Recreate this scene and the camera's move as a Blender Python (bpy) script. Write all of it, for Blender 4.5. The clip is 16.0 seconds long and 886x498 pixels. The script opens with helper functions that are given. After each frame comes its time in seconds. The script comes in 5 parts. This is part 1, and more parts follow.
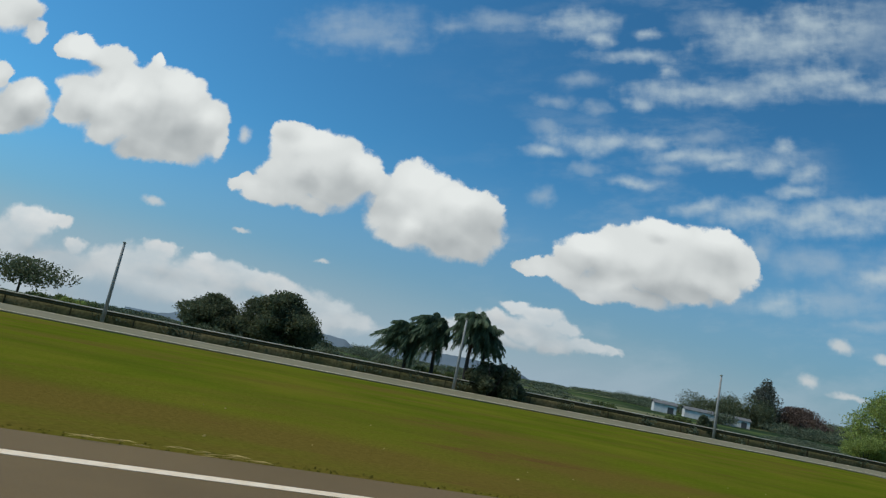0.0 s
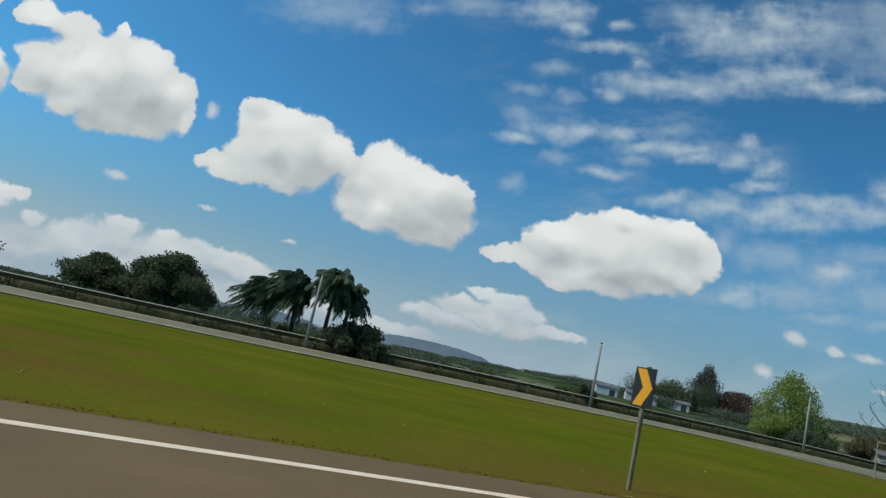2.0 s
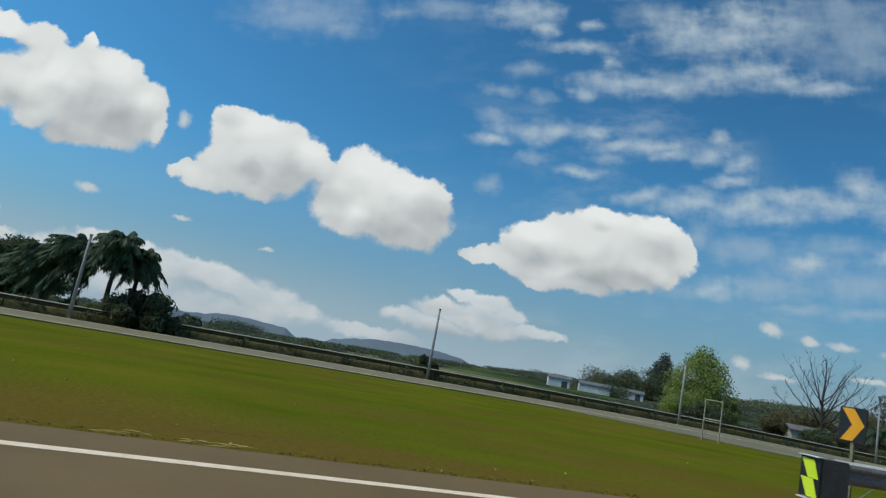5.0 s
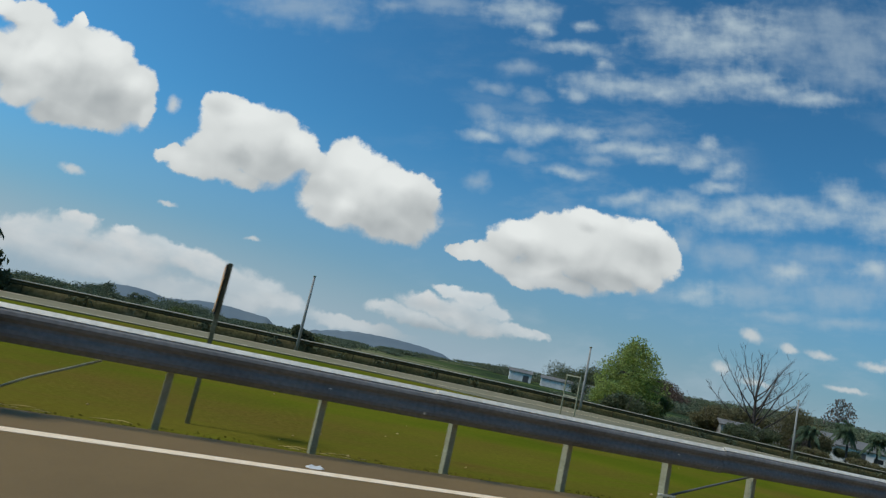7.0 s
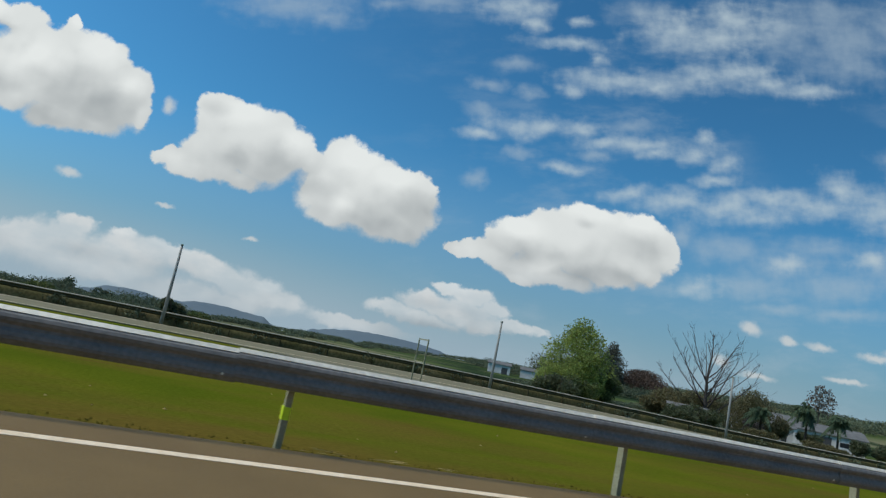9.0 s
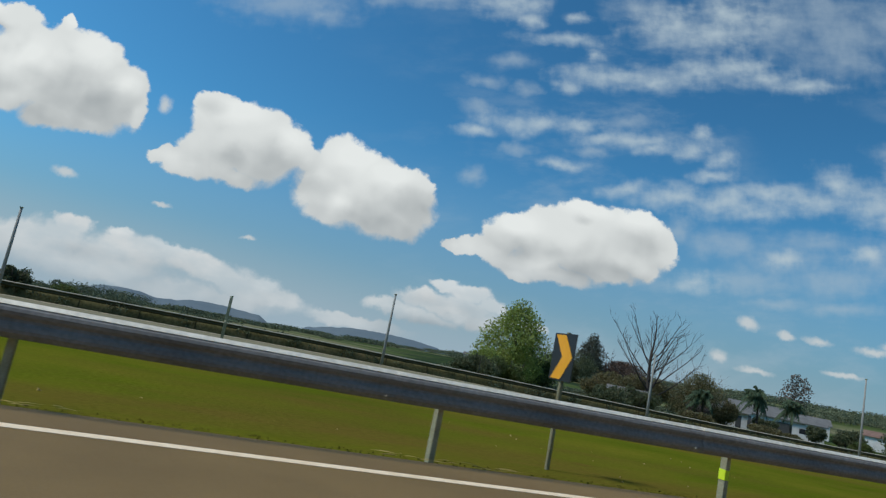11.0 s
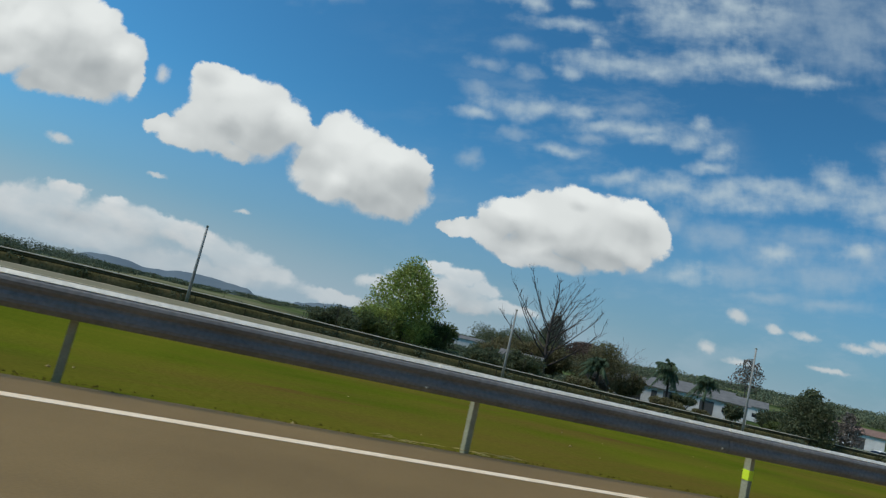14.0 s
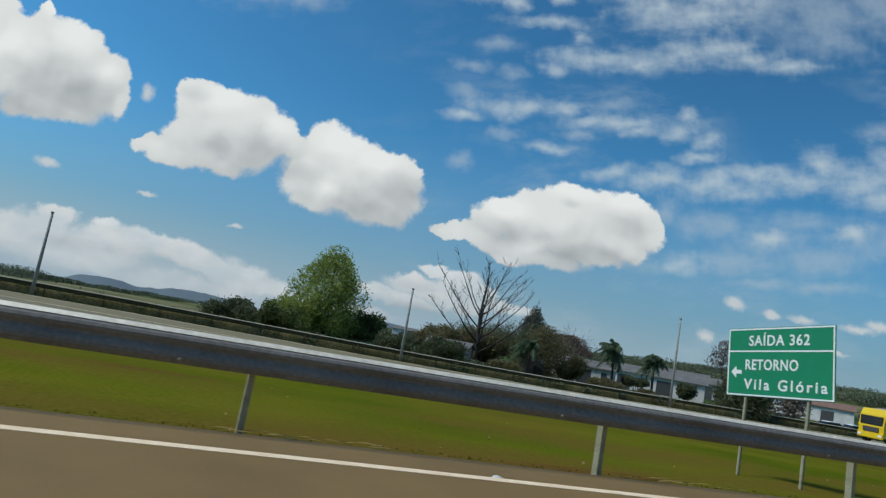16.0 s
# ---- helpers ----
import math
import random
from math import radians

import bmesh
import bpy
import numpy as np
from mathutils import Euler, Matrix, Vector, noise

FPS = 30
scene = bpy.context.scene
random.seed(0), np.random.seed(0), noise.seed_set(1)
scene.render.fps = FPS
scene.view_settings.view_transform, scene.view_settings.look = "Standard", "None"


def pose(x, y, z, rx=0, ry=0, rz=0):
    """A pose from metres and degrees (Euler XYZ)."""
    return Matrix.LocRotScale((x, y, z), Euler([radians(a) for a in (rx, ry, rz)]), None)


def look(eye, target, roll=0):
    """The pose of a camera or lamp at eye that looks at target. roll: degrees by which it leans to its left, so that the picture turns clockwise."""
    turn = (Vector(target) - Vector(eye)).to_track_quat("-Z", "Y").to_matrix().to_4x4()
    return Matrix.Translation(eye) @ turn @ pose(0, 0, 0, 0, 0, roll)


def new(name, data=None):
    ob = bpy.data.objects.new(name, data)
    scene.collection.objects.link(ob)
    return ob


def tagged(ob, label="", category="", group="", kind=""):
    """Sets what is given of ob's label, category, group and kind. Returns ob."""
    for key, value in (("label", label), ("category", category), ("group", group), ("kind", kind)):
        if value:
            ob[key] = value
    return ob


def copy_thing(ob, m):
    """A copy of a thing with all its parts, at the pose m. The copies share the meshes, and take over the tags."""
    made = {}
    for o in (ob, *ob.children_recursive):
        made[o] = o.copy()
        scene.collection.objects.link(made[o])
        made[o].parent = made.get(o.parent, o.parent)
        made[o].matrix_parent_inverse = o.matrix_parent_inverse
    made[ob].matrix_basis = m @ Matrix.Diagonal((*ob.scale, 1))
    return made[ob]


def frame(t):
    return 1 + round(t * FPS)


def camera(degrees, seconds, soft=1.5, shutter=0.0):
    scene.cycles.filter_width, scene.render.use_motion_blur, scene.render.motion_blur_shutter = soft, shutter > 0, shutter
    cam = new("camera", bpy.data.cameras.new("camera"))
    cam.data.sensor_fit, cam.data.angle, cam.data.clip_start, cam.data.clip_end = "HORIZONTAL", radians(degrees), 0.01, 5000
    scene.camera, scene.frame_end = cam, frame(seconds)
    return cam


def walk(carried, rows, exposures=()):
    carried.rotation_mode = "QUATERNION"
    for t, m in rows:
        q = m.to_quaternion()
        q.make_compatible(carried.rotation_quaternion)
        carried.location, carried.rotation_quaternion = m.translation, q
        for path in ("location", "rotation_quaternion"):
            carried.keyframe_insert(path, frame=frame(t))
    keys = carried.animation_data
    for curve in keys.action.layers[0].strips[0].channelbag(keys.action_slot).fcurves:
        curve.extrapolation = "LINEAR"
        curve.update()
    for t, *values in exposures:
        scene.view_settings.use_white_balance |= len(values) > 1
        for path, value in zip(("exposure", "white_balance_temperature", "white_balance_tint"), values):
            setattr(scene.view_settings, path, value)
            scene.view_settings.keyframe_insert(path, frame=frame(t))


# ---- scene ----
# ------------------------------------------------------------ camera
LENS = 68.35
cam = camera(LENS, 16.0, soft=1.3, shutter=0.12)
walk(cam, [
    (0, pose(-44.888, -2.805, 1.241, 99.584, -11.593, -15.051)),
    (0.5, pose(-42.520, -2.632, 1.235, 99.892, -11.172, -15.582)),
    (1, pose(-40.145, -2.455, 1.183, 99.703, -10.627, -16.273)),
    (1.5, pose(-37.774, -2.275, 1.173, 99.645, -11.269, -17.553)),
    (2, pose(-35.446, -2.093, 1.175, 98.834, -12.719, -18.093)),
    (2.5, pose(-33.107, -1.924, 1.186, 99.996, -11.012, -18.360)),
    (3, pose(-30.708, -1.761, 1.154, 99.811, -10.936, -18.880)),
    (3.5, pose(-28.176, -1.596, 1.170, 99.451, -11.097, -19.230)),
    (6, pose(-15.916, -0.884, 1.176, 99.458, -10.640, -19.879)),
    (6.5, pose(-13.481, -0.745, 1.160, 99.656, -11.386, -20.767)),
    (7, pose(-11.025, -0.604, 1.171, 99.332, -12.503, -21.198)),
    (7.5, pose(-8.525, -0.474, 1.172, 99.503, -10.041, -20.563)),
    (8, pose(-6.013, -0.387, 1.138, 98.503, -10.468, -20.108)),
    (8.5, pose(-3.535, -0.315, 1.176, 99.155, -11.666, -21.213)),
    (11, pose(9.354, -0.120, 1.136, 98.918, -11.207, -21.332)),
    (11.5, pose(11.902, -0.071, 1.155, 99.445, -10.429, -22.245)),
    (12, pose(14.509, -0.027, 1.125, 99.608, -8.520, -22.763)),
    (12.5, pose(17.086, 0.007, 1.137, 98.191, -10.228, -23.456)),
    (13, pose(19.641, -0.001, 1.187, 97.719, -10.269, -22.969)),
    (13.5, pose(22.237, -0.038, 1.132, 97.919, -9.622, -21.965)),
    (14, pose(24.766, -0.088, 1.159, 97.473, -13.302, -22.143)),
    (14.5, pose(27.350, -0.128, 1.183, 98.155, -11.870, -21.334)),
    (15, pose(30.007, -0.159, 1.138, 97.647, -11.850, -21.486)),
    (15.5, pose(32.560, -0.187, 1.164, 97.318, -12.487, -22.146)),
    (16, pose(35.181, -0.227, 1.191, 97.787, -10.171, -22.201)),
])

# ------------------------------------------------------------ sky, clouds, sun
SUN_AZ, SUN_EL = -86.0, 51.0  # degrees from +y towards +x, and above the horizon
sun_dir = Vector((math.sin(radians(SUN_AZ)) * math.cos(radians(SUN_EL)), math.cos(radians(SUN_AZ)) * math.cos(radians(SUN_EL)), math.sin(radians(SUN_EL))))
world = bpy.data.worlds.new("world")
scene.world = world
world.use_nodes = True
wt = world.node_tree
wt.nodes.clear()


def wnode(kind, **sets):
    n = wt.nodes.new(kind)
    for k, v in sets.items():
        if k == "op":
            n.operation = v
    return n


def wlink(value, socket):
    if hasattr(value, "is_output"):
        wt.links.new(value, socket)
    else:
        socket.default_value = value


def vmath(op, *args):
    n = wnode("ShaderNodeVectorMath", op=op)
    for i, a in enumerate(args):
        wlink(a, n.inputs[i])
    return n.outputs["Value"] if op in ("DOT_PRODUCT", "LENGTH") else n.outputs["Vector"]


def smath(op, *args, clamp=False):
    n = wnode("ShaderNodeMath", op=op)
    n.use_clamp = clamp
    for i, a in enumerate(args):
        wlink(a, n.inputs[i])
    return n.outputs[0]


def wnoise(vec, scale, detail, rough):
    n = wnode("ShaderNodeTexNoise")
    n.noise_dimensions = "3D"
    wlink(vec, n.inputs["Vector"])
    n.inputs["Scale"].default_value, n.inputs["Detail"].default_value, n.inputs["Roughness"].default_value = scale, detail, rough
    return n


def wstep(value, lo, hi):
    n = wnode("ShaderNodeMapRange")
    n.interpolation_type = "SMOOTHSTEP"
    wlink(value, n.inputs["Value"])
    n.inputs["From Min"].default_value, n.inputs["From Max"].default_value = lo, hi
    return n.outputs["Result"]


def wmix(fac, a, b):
    n = wnode("ShaderNodeMix")
    n.data_type = "RGBA"
    wlink(fac, n.inputs[0])
    wlink(a, n.inputs[6])
    wlink(b, n.inputs[7])
    return n.outputs[2]


cumulus, veil, haze, wisps, greys, whites, masses = [], [], [], [], [], [], []
TILT = radians(11)  # the high thin bands climb towards the right; their puffs are given along and across them


def add_cloud(kind, what, *parts):
    """Puffs (u, v, width, height) of one cloud, on the plane that stands 1 off towards the azimuth of 18 degrees."""
    kind.extend(parts)
    if kind is cumulus:
        lo_u, hi_u = min(u - a for u, v, a, b in parts), max(u + a for u, v, a, b in parts)
        lo_v, hi_v = min(v - b for u, v, a, b in parts), max(v + b for u, v, a, b in parts)
        masses.append(((lo_u + hi_u) / 2, (lo_v + hi_v) / 2, (hi_u - lo_u) / 2, (hi_v - lo_v) / 2))


add_cloud(cumulus, "left edge", (-0.905, 0.434, 0.056, 0.043), (-0.854, 0.400, 0.026, 0.021), (-0.882, 0.319, 0.020, 0.025), (-0.830, 0.287, 0.032, 0.035), (-0.838, 0.250, 0.049, 0.032), (-0.851, 0.227, 0.044, 0.015))
add_cloud(cumulus, "big left", (-0.755, 0.392, 0.038, 0.025), (-0.705, 0.380, 0.039, 0.025), (-0.782, 0.379, 0.018, 0.017), (-0.618, 0.385, 0.015, 0.017), (-0.732, 0.315, 0.047, 0.035), (-0.672, 0.337, 0.058, 0.043), (-0.607, 0.338, 0.066, 0.046), (-0.555, 0.332, 0.043, 0.040), (-0.515, 0.310, 0.036, 0.034), (-0.740, 0.278, 0.039, 0.026), (-0.670, 0.281, 0.058, 0.044), (-0.598, 0.274, 0.067, 0.049), (-0.529, 0.272, 0.055, 0.045), (-0.484, 0.271, 0.017, 0.031), (-0.607, 0.236, 0.057, 0.027), (-0.548, 0.237, 0.047, 0.019), (-0.677, 0.253, 0.039, 0.024))
add_cloud(cumulus, "middle", (-0.363, 0.313, 0.031, 0.021), (-0.340, 0.284, 0.052, 0.039), (-0.287, 0.274, 0.056, 0.044), (-0.238, 0.262, 0.038, 0.037), (-0.346, 0.235, 0.063, 0.033), (-0.282, 0.234, 0.061, 0.037), (-0.418, 0.214, 0.040, 0.015), (-0.370, 0.204, 0.062, 0.022), (-0.315, 0.200, 0.049, 0.016), (-0.209, 0.254, 0.020, 0.024))
add_cloud(cumulus, "middle pair", (-0.152, 0.265, 0.043, 0.040), (-0.112, 0.245, 0.055, 0.041), (-0.178, 0.218, 0.043, 0.038), (-0.142, 0.197, 0.071, 0.043), (-0.061, 0.241, 0.055, 0.038), (-0.040, 0.204, 0.046, 0.043), (-0.090, 0.185, 0.072, 0.038), (-0.052, 0.174, 0.053, 0.023), (-0.160, 0.175, 0.035, 0.025), (-0.025, 0.244, 0.023, 0.020))
add_cloud(cumulus, "low right", (0.042, 0.164, 0.019, 0.011), (0.063, 0.169, 0.027, 0.014), (0.094, 0.170, 0.036, 0.020), (0.114, 0.191, 0.031, 0.023), (0.142, 0.214, 0.032, 0.027), (0.182, 0.226, 0.045, 0.031), (0.230, 0.243, 0.044, 0.033), (0.281, 0.247, 0.046, 0.033), (0.327, 0.250, 0.039, 0.031), (0.356, 0.240, 0.028, 0.028), (0.367, 0.219, 0.022, 0.027), (0.128, 0.153, 0.044, 0.018), (0.181, 0.166, 0.054, 0.030), (0.251, 0.182, 0.064, 0.036), (0.323, 0.198, 0.055, 0.035), (0.148, 0.140, 0.036, 0.012), (0.210, 0.148, 0.063, 0.016), (0.290, 0.166, 0.055, 0.018), (0.343, 0.182, 0.032, 0.016))
add_cloud(cumulus, "bank left", (-0.752, 0.082, 0.047, 0.025), (-0.710, 0.090, 0.025, 0.013), (-0.775, 0.046, 0.057, 0.042), (-0.671, 0.060, 0.024, 0.013), (-0.688, 0.021, 0.084, 0.037), (-0.598, 0.043, 0.056, 0.028), (-0.528, 0.080, 0.031, 0.020), (-0.550, 0.043, 0.074, 0.036), (-0.452, 0.080, 0.024, 0.012), (-0.431, 0.058, 0.073, 0.029), (-0.378, 0.069, 0.036, 0.013), (-0.495, 0.017, 0.155, 0.027), (-0.338, 0.058, 0.054, 0.023), (-0.275, 0.043, 0.044, 0.025), (-0.237, 0.039, 0.028, 0.018), (-0.711, -0.030, 0.111, 0.036))
add_cloud(cumulus, "bank mid", (0.042, 0.097, 0.026, 0.011), (0.081, 0.090, 0.035, 0.016), (0.012, 0.071, 0.048, 0.016), (-0.029, 0.052, 0.043, 0.014), (0.070, 0.066, 0.069, 0.019), (0.120, 0.078, 0.022, 0.012), (0.150, 0.061, 0.039, 0.012), (0.184, 0.064, 0.022, 0.008), (0.107, 0.052, 0.052, 0.012), (0.012, 0.046, 0.060, 0.014))
# the foot of the low bank, and the solid hearts of the four large clouds
cumulus += [(-0.313, 0.051, 0.074, 0.024), (-0.236, 0.044, 0.041, 0.019), (-0.330, 0.011, 0.163, 0.022), (-0.216, 0.027, 0.066, 0.017), (-0.078, 0.017, 0.093, 0.012), (-0.458, 0.033, 0.096, 0.034)]
cumulus += [(-0.620, 0.295, 0.101, 0.066), (-0.545, 0.294, 0.059, 0.057), (-0.689, 0.308, 0.068, 0.050), (-0.838, 0.265, 0.054, 0.049)]
cumulus += [(-0.301, 0.258, 0.073, 0.044), (-0.114, 0.222, 0.080, 0.052), (0.212, 0.201, 0.118, 0.043), (0.303, 0.216, 0.074, 0.046)]
add_cloud(greys, "soft greys", (-0.544, 0.274, 0.042, 0.037), (-0.594, 0.285, 0.042, 0.030), (-0.620, 0.229, 0.032, 0.016), (-0.727, 0.360, 0.018, 0.007), (-0.728, 0.270, 0.039, 0.018), (-0.832, 0.248, 0.039, 0.024), (-0.866, 0.428, 0.030, 0.021))
add_cloud(greys, "soft greys", (-0.258, 0.241, 0.047, 0.022), (-0.367, 0.304, 0.022, 0.011), (-0.321, 0.231, 0.031, 0.014), (-0.031, 0.204, 0.030, 0.032), (-0.075, 0.175, 0.057, 0.016), (-0.182, 0.210, 0.026, 0.014), (0.240, 0.160, 0.047, 0.016), (0.147, 0.183, 0.063, 0.020), (0.329, 0.227, 0.043, 0.024), (0.235, 0.242, 0.013, 0.006), (0.298, 0.171, 0.046, 0.013))
add_cloud(greys, "bank greys", (-0.662, 0.030, 0.047, 0.015), (-0.668, -0.012, 0.056, 0.013), (-0.502, 0.039, 0.055, 0.013), (-0.390, 0.043, 0.054, 0.013), (-0.734, 0.040, 0.038, 0.011))
add_cloud(greys, "bank greys", (0.017, 0.069, 0.043, 0.010), (0.005, 0.037, 0.051, 0.010), (0.087, 0.067, 0.026, 0.010))
add_cloud(whites, "bright heads", (-0.668, 0.322, 0.045, 0.034), (-0.562, 0.356, 0.035, 0.022), (-0.613, 0.394, 0.014, 0.012), (-0.756, 0.394, 0.030, 0.019), (-0.817, 0.295, 0.024, 0.022), (-0.515, 0.310, 0.023, 0.022), (-0.752, 0.095, 0.038, 0.013), (-0.453, 0.086, 0.022, 0.009), (-0.380, 0.078, 0.033, 0.008))
add_cloud(whites, "bright heads", (-0.149, 0.197, 0.022, 0.018), (-0.132, 0.274, 0.039, 0.026), (-0.075, 0.256, 0.035, 0.018), (-0.323, 0.305, 0.034, 0.018), (-0.240, 0.281, 0.026, 0.016), (0.185, 0.164, 0.041, 0.016), (0.137, 0.220, 0.031, 0.018), (0.241, 0.265, 0.041, 0.013), (0.325, 0.263, 0.034, 0.019), (0.055, 0.104, 0.024, 0.010), (-0.440, 0.094, 0.020, 0.009), (-0.220, 0.049, 0.020, 0.009))
add_cloud(haze, "top left", (-0.190, 0.550, 0.085, 0.033), (-0.137, 0.526, 0.031, 0.016), (-0.244, 0.561, 0.035, 0.018), (0.028, 0.562, 0.065, 0.014), (-0.046, 0.556, 0.027, 0.010))
add_cloud(veil, "top", (0.168, 0.553, 0.052, 0.024), (0.200, 0.527, 0.019, 0.014), (0.272, 0.535, 0.024, 0.008), (0.260, 0.497, 0.062, 0.010), (0.306, 0.476, 0.013, 0.010), (0.436, 0.523, 0.057, 0.031), (0.504, 0.509, 0.058, 0.031), (0.543, 0.547, 0.070, 0.029))
add_cloud(haze, "top right", (0.627, 0.531, 0.066, 0.050), (0.728, 0.516, 0.077, 0.065), (0.825, 0.542, 0.068, 0.048), (0.742, 0.469, 0.062, 0.023), (0.693, 0.563, 0.083, 0.027), (0.390, 0.557, 0.049, 0.019))
add_cloud(veil, "long band", (0.260, 0.420, 0.030, 0.014), (0.323, 0.435, 0.067, 0.020), (0.399, 0.429, 0.058, 0.018), (0.478, 0.444, 0.059, 0.019), (0.548, 0.454, 0.050, 0.021), (0.596, 0.437, 0.045, 0.017), (0.660, 0.427, 0.055, 0.013))
add_cloud(haze, "flecks", (0.187, 0.409, 0.017, 0.011), (0.109, 0.379, 0.026, 0.013), (0.126, 0.423, 0.022, 0.009), (0.173, 0.454, 0.032, 0.010), (0.287, 0.310, 0.024, 0.007), (0.101, 0.265, 0.014, 0.010), (0.813, 0.321, 0.043, 0.011), (0.364, 0.357, 0.038, 0.012), (0.174, 0.310, 0.027, 0.008))
add_cloud(veil, "middle band", (0.104, 0.335, 0.029, 0.009), (0.167, 0.350, 0.051, 0.019), (0.215, 0.355, 0.028, 0.013), (0.277, 0.352, 0.034, 0.013), (0.310, 0.330, 0.039, 0.012), (0.373, 0.327, 0.051, 0.014), (0.400, 0.312, 0.025, 0.010), (0.464, 0.316, 0.031, 0.018), (0.510, 0.296, 0.025, 0.014), (0.239, 0.286, 0.031, 0.008), (0.473, 0.343, 0.014, 0.012))
add_cloud(veil, "broad band", (0.346, 0.246, 0.051, 0.010), (0.429, 0.235, 0.062, 0.020), (0.509, 0.224, 0.063, 0.023), (0.579, 0.241, 0.058, 0.016), (0.645, 0.226, 0.070, 0.019), (0.705, 0.258, 0.042, 0.027), (0.769, 0.228, 0.066, 0.033), (0.831, 0.255, 0.047, 0.041), (0.809, 0.198, 0.054, 0.015), (0.490, 0.268, 0.038, 0.010), (0.560, 0.209, 0.058, 0.013), (0.890, 0.227, 0.061, 0.039))
add_cloud(haze, "under the band", (0.502, 0.159, 0.051, 0.019), (0.600, 0.137, 0.071, 0.028), (0.550, 0.102, 0.062, 0.018), (0.684, 0.098, 0.064, 0.022), (0.757, 0.134, 0.065, 0.028), (0.661, 0.158, 0.064, 0.015), (0.833, 0.123, 0.060, 0.032), (0.434, 0.181, 0.028, 0.015), (0.582, 0.066, 0.047, 0.009), (0.695, 0.055, 0.058, 0.009))
add_cloud(veil, "low patches", (0.454, 0.102, 0.034, 0.016), (0.600, 0.139, 0.029, 0.013), (0.737, 0.144, 0.029, 0.011))
add_cloud(wisps, "puffs", (0.521, 0.136, 0.018, 0.012), (0.581, 0.128, 0.015, 0.008), (0.633, 0.130, 0.025, 0.008), (0.480, 0.077, 0.017, 0.011), (0.723, 0.130, 0.038, 0.008), (0.765, 0.140, 0.029, 0.010), (-0.443, 0.290, 0.012, 0.016), (-0.268, 0.110, 0.012, 0.004), (-0.561, 0.152, 0.022, 0.008), (-0.407, 0.133, 0.015, 0.004), (0.680, 0.086, 0.038, 0.005), (0.539, 0.065, 0.031, 0.006))

way = wnode("ShaderNodeTexCoord").outputs["Generated"]
a0 = radians(18)
ahead = smath("MAXIMUM", vmath("DOT_PRODUCT", way, (math.sin(a0), math.cos(a0), 0)), 0.05)
cu = smath("DIVIDE", vmath("DOT_PRODUCT", way, (math.cos(a0), -math.sin(a0), 0)), ahead)
cv = smath("DIVIDE", vmath("DOT_PRODUCT", way, (0, 0, 1)), ahead)
comb = wnode("ShaderNodeCombineXYZ")
wlink(cu, comb.inputs[0]), wlink(cv, comb.inputs[1])
flat = comb.outputs[0]
front = wstep(ahead, 0.3, 0.5)

warp_a = vmath("MULTIPLY_ADD", wnoise(flat, 11.0, 5.0, 0.6).outputs["Color"], (0.058, 0.048, 0), (-0.029, -0.024, 0))
warp_b = vmath("MULTIPLY_ADD", wnoise(flat, 60.0, 3.0, 0.6).outputs["Color"], (0.013, 0.012, 0), (-0.0065, -0.006, 0))
point = vmath("ADD", vmath("ADD", flat, warp_a), warp_b)


def field(puffs, at, soft=0.0):
    best = None
    for u, v, a, b in puffs:
        d = vmath("LENGTH", vmath("MULTIPLY_ADD", at, (1 / a, 1 / b, 0), (-u / a, -v / b, 0)))
        best = d if best is None else (smath("SMOOTH_MIN", best, d, soft) if soft else smath("MINIMUM", best, d))
    return smath("SUBTRACT", 1.13, best)


def glow(puffs, at):
    """Soft patches that fade out from their middle."""
    total = None
    for u, v, a, b in puffs:
        d = vmath("LENGTH", vmath("MULTIPLY_ADD", at, (1 / a, 1 / b, 0), (-u / a, -v / b, 0)))
        g = wstep(d, 1.75, 0.0)
        total = g if total is None else smath("MAXIMUM", total, g)
    return total


dense = smath("MULTIPLY", smath("SUBTRACT", field(cumulus, point, 0.3), 0.06), 1.25)
# the same smoothed field a little nearer to the sun tells lit from shaded sides
body = vmath("ADD", flat, vmath("MULTIPLY", warp_a, (0.8, 0.8, 0)))
shade = smath("SUBTRACT", field(cumulus, vmath("ADD", body, (-0.014, 0.040, 0)), 0.45), field(cumulus, body, 0.45))
bumps = [wnoise(vmath("ADD", flat, o), 15.0, 2.5, 0.45).outputs[0] for o in ((-0.009, 0.016, 0), (0, 0, 0))]
emboss = smath("SUBTRACT", bumps[0], bumps[1])
fine = wnoise(flat, 34.0, 5.0, 0.58).outputs[0]
edge = smath("ADD", dense, smath("MULTIPLY", smath("SUBTRACT", fine, 0.5), 0.62))
# crisp heads, frayed undersides, and softer the lower the cloud stands
low = wstep(cv, 0.17, 0.06)
feather = smath("ADD", smath("MULTIPLY_ADD", wstep(shade, -0.3, 0.5), 0.34, 0.24), smath("MULTIPLY", low, 0.32))
edge_n = wnode("ShaderNodeMapRange")
edge_n.interpolation_type = "SMOOTHSTEP"
wlink(edge, edge_n.inputs["Value"])
wlink(feather, edge_n.inputs["From Max"])
edge_n.inputs["From Min"].default_value = -0.04
cover = smath("MULTIPLY", smath("MULTIPLY", edge_n.outputs["Result"], front), smath("MULTIPLY_ADD", wstep(cv, -0.02, 0.09), 0.45, 0.55))
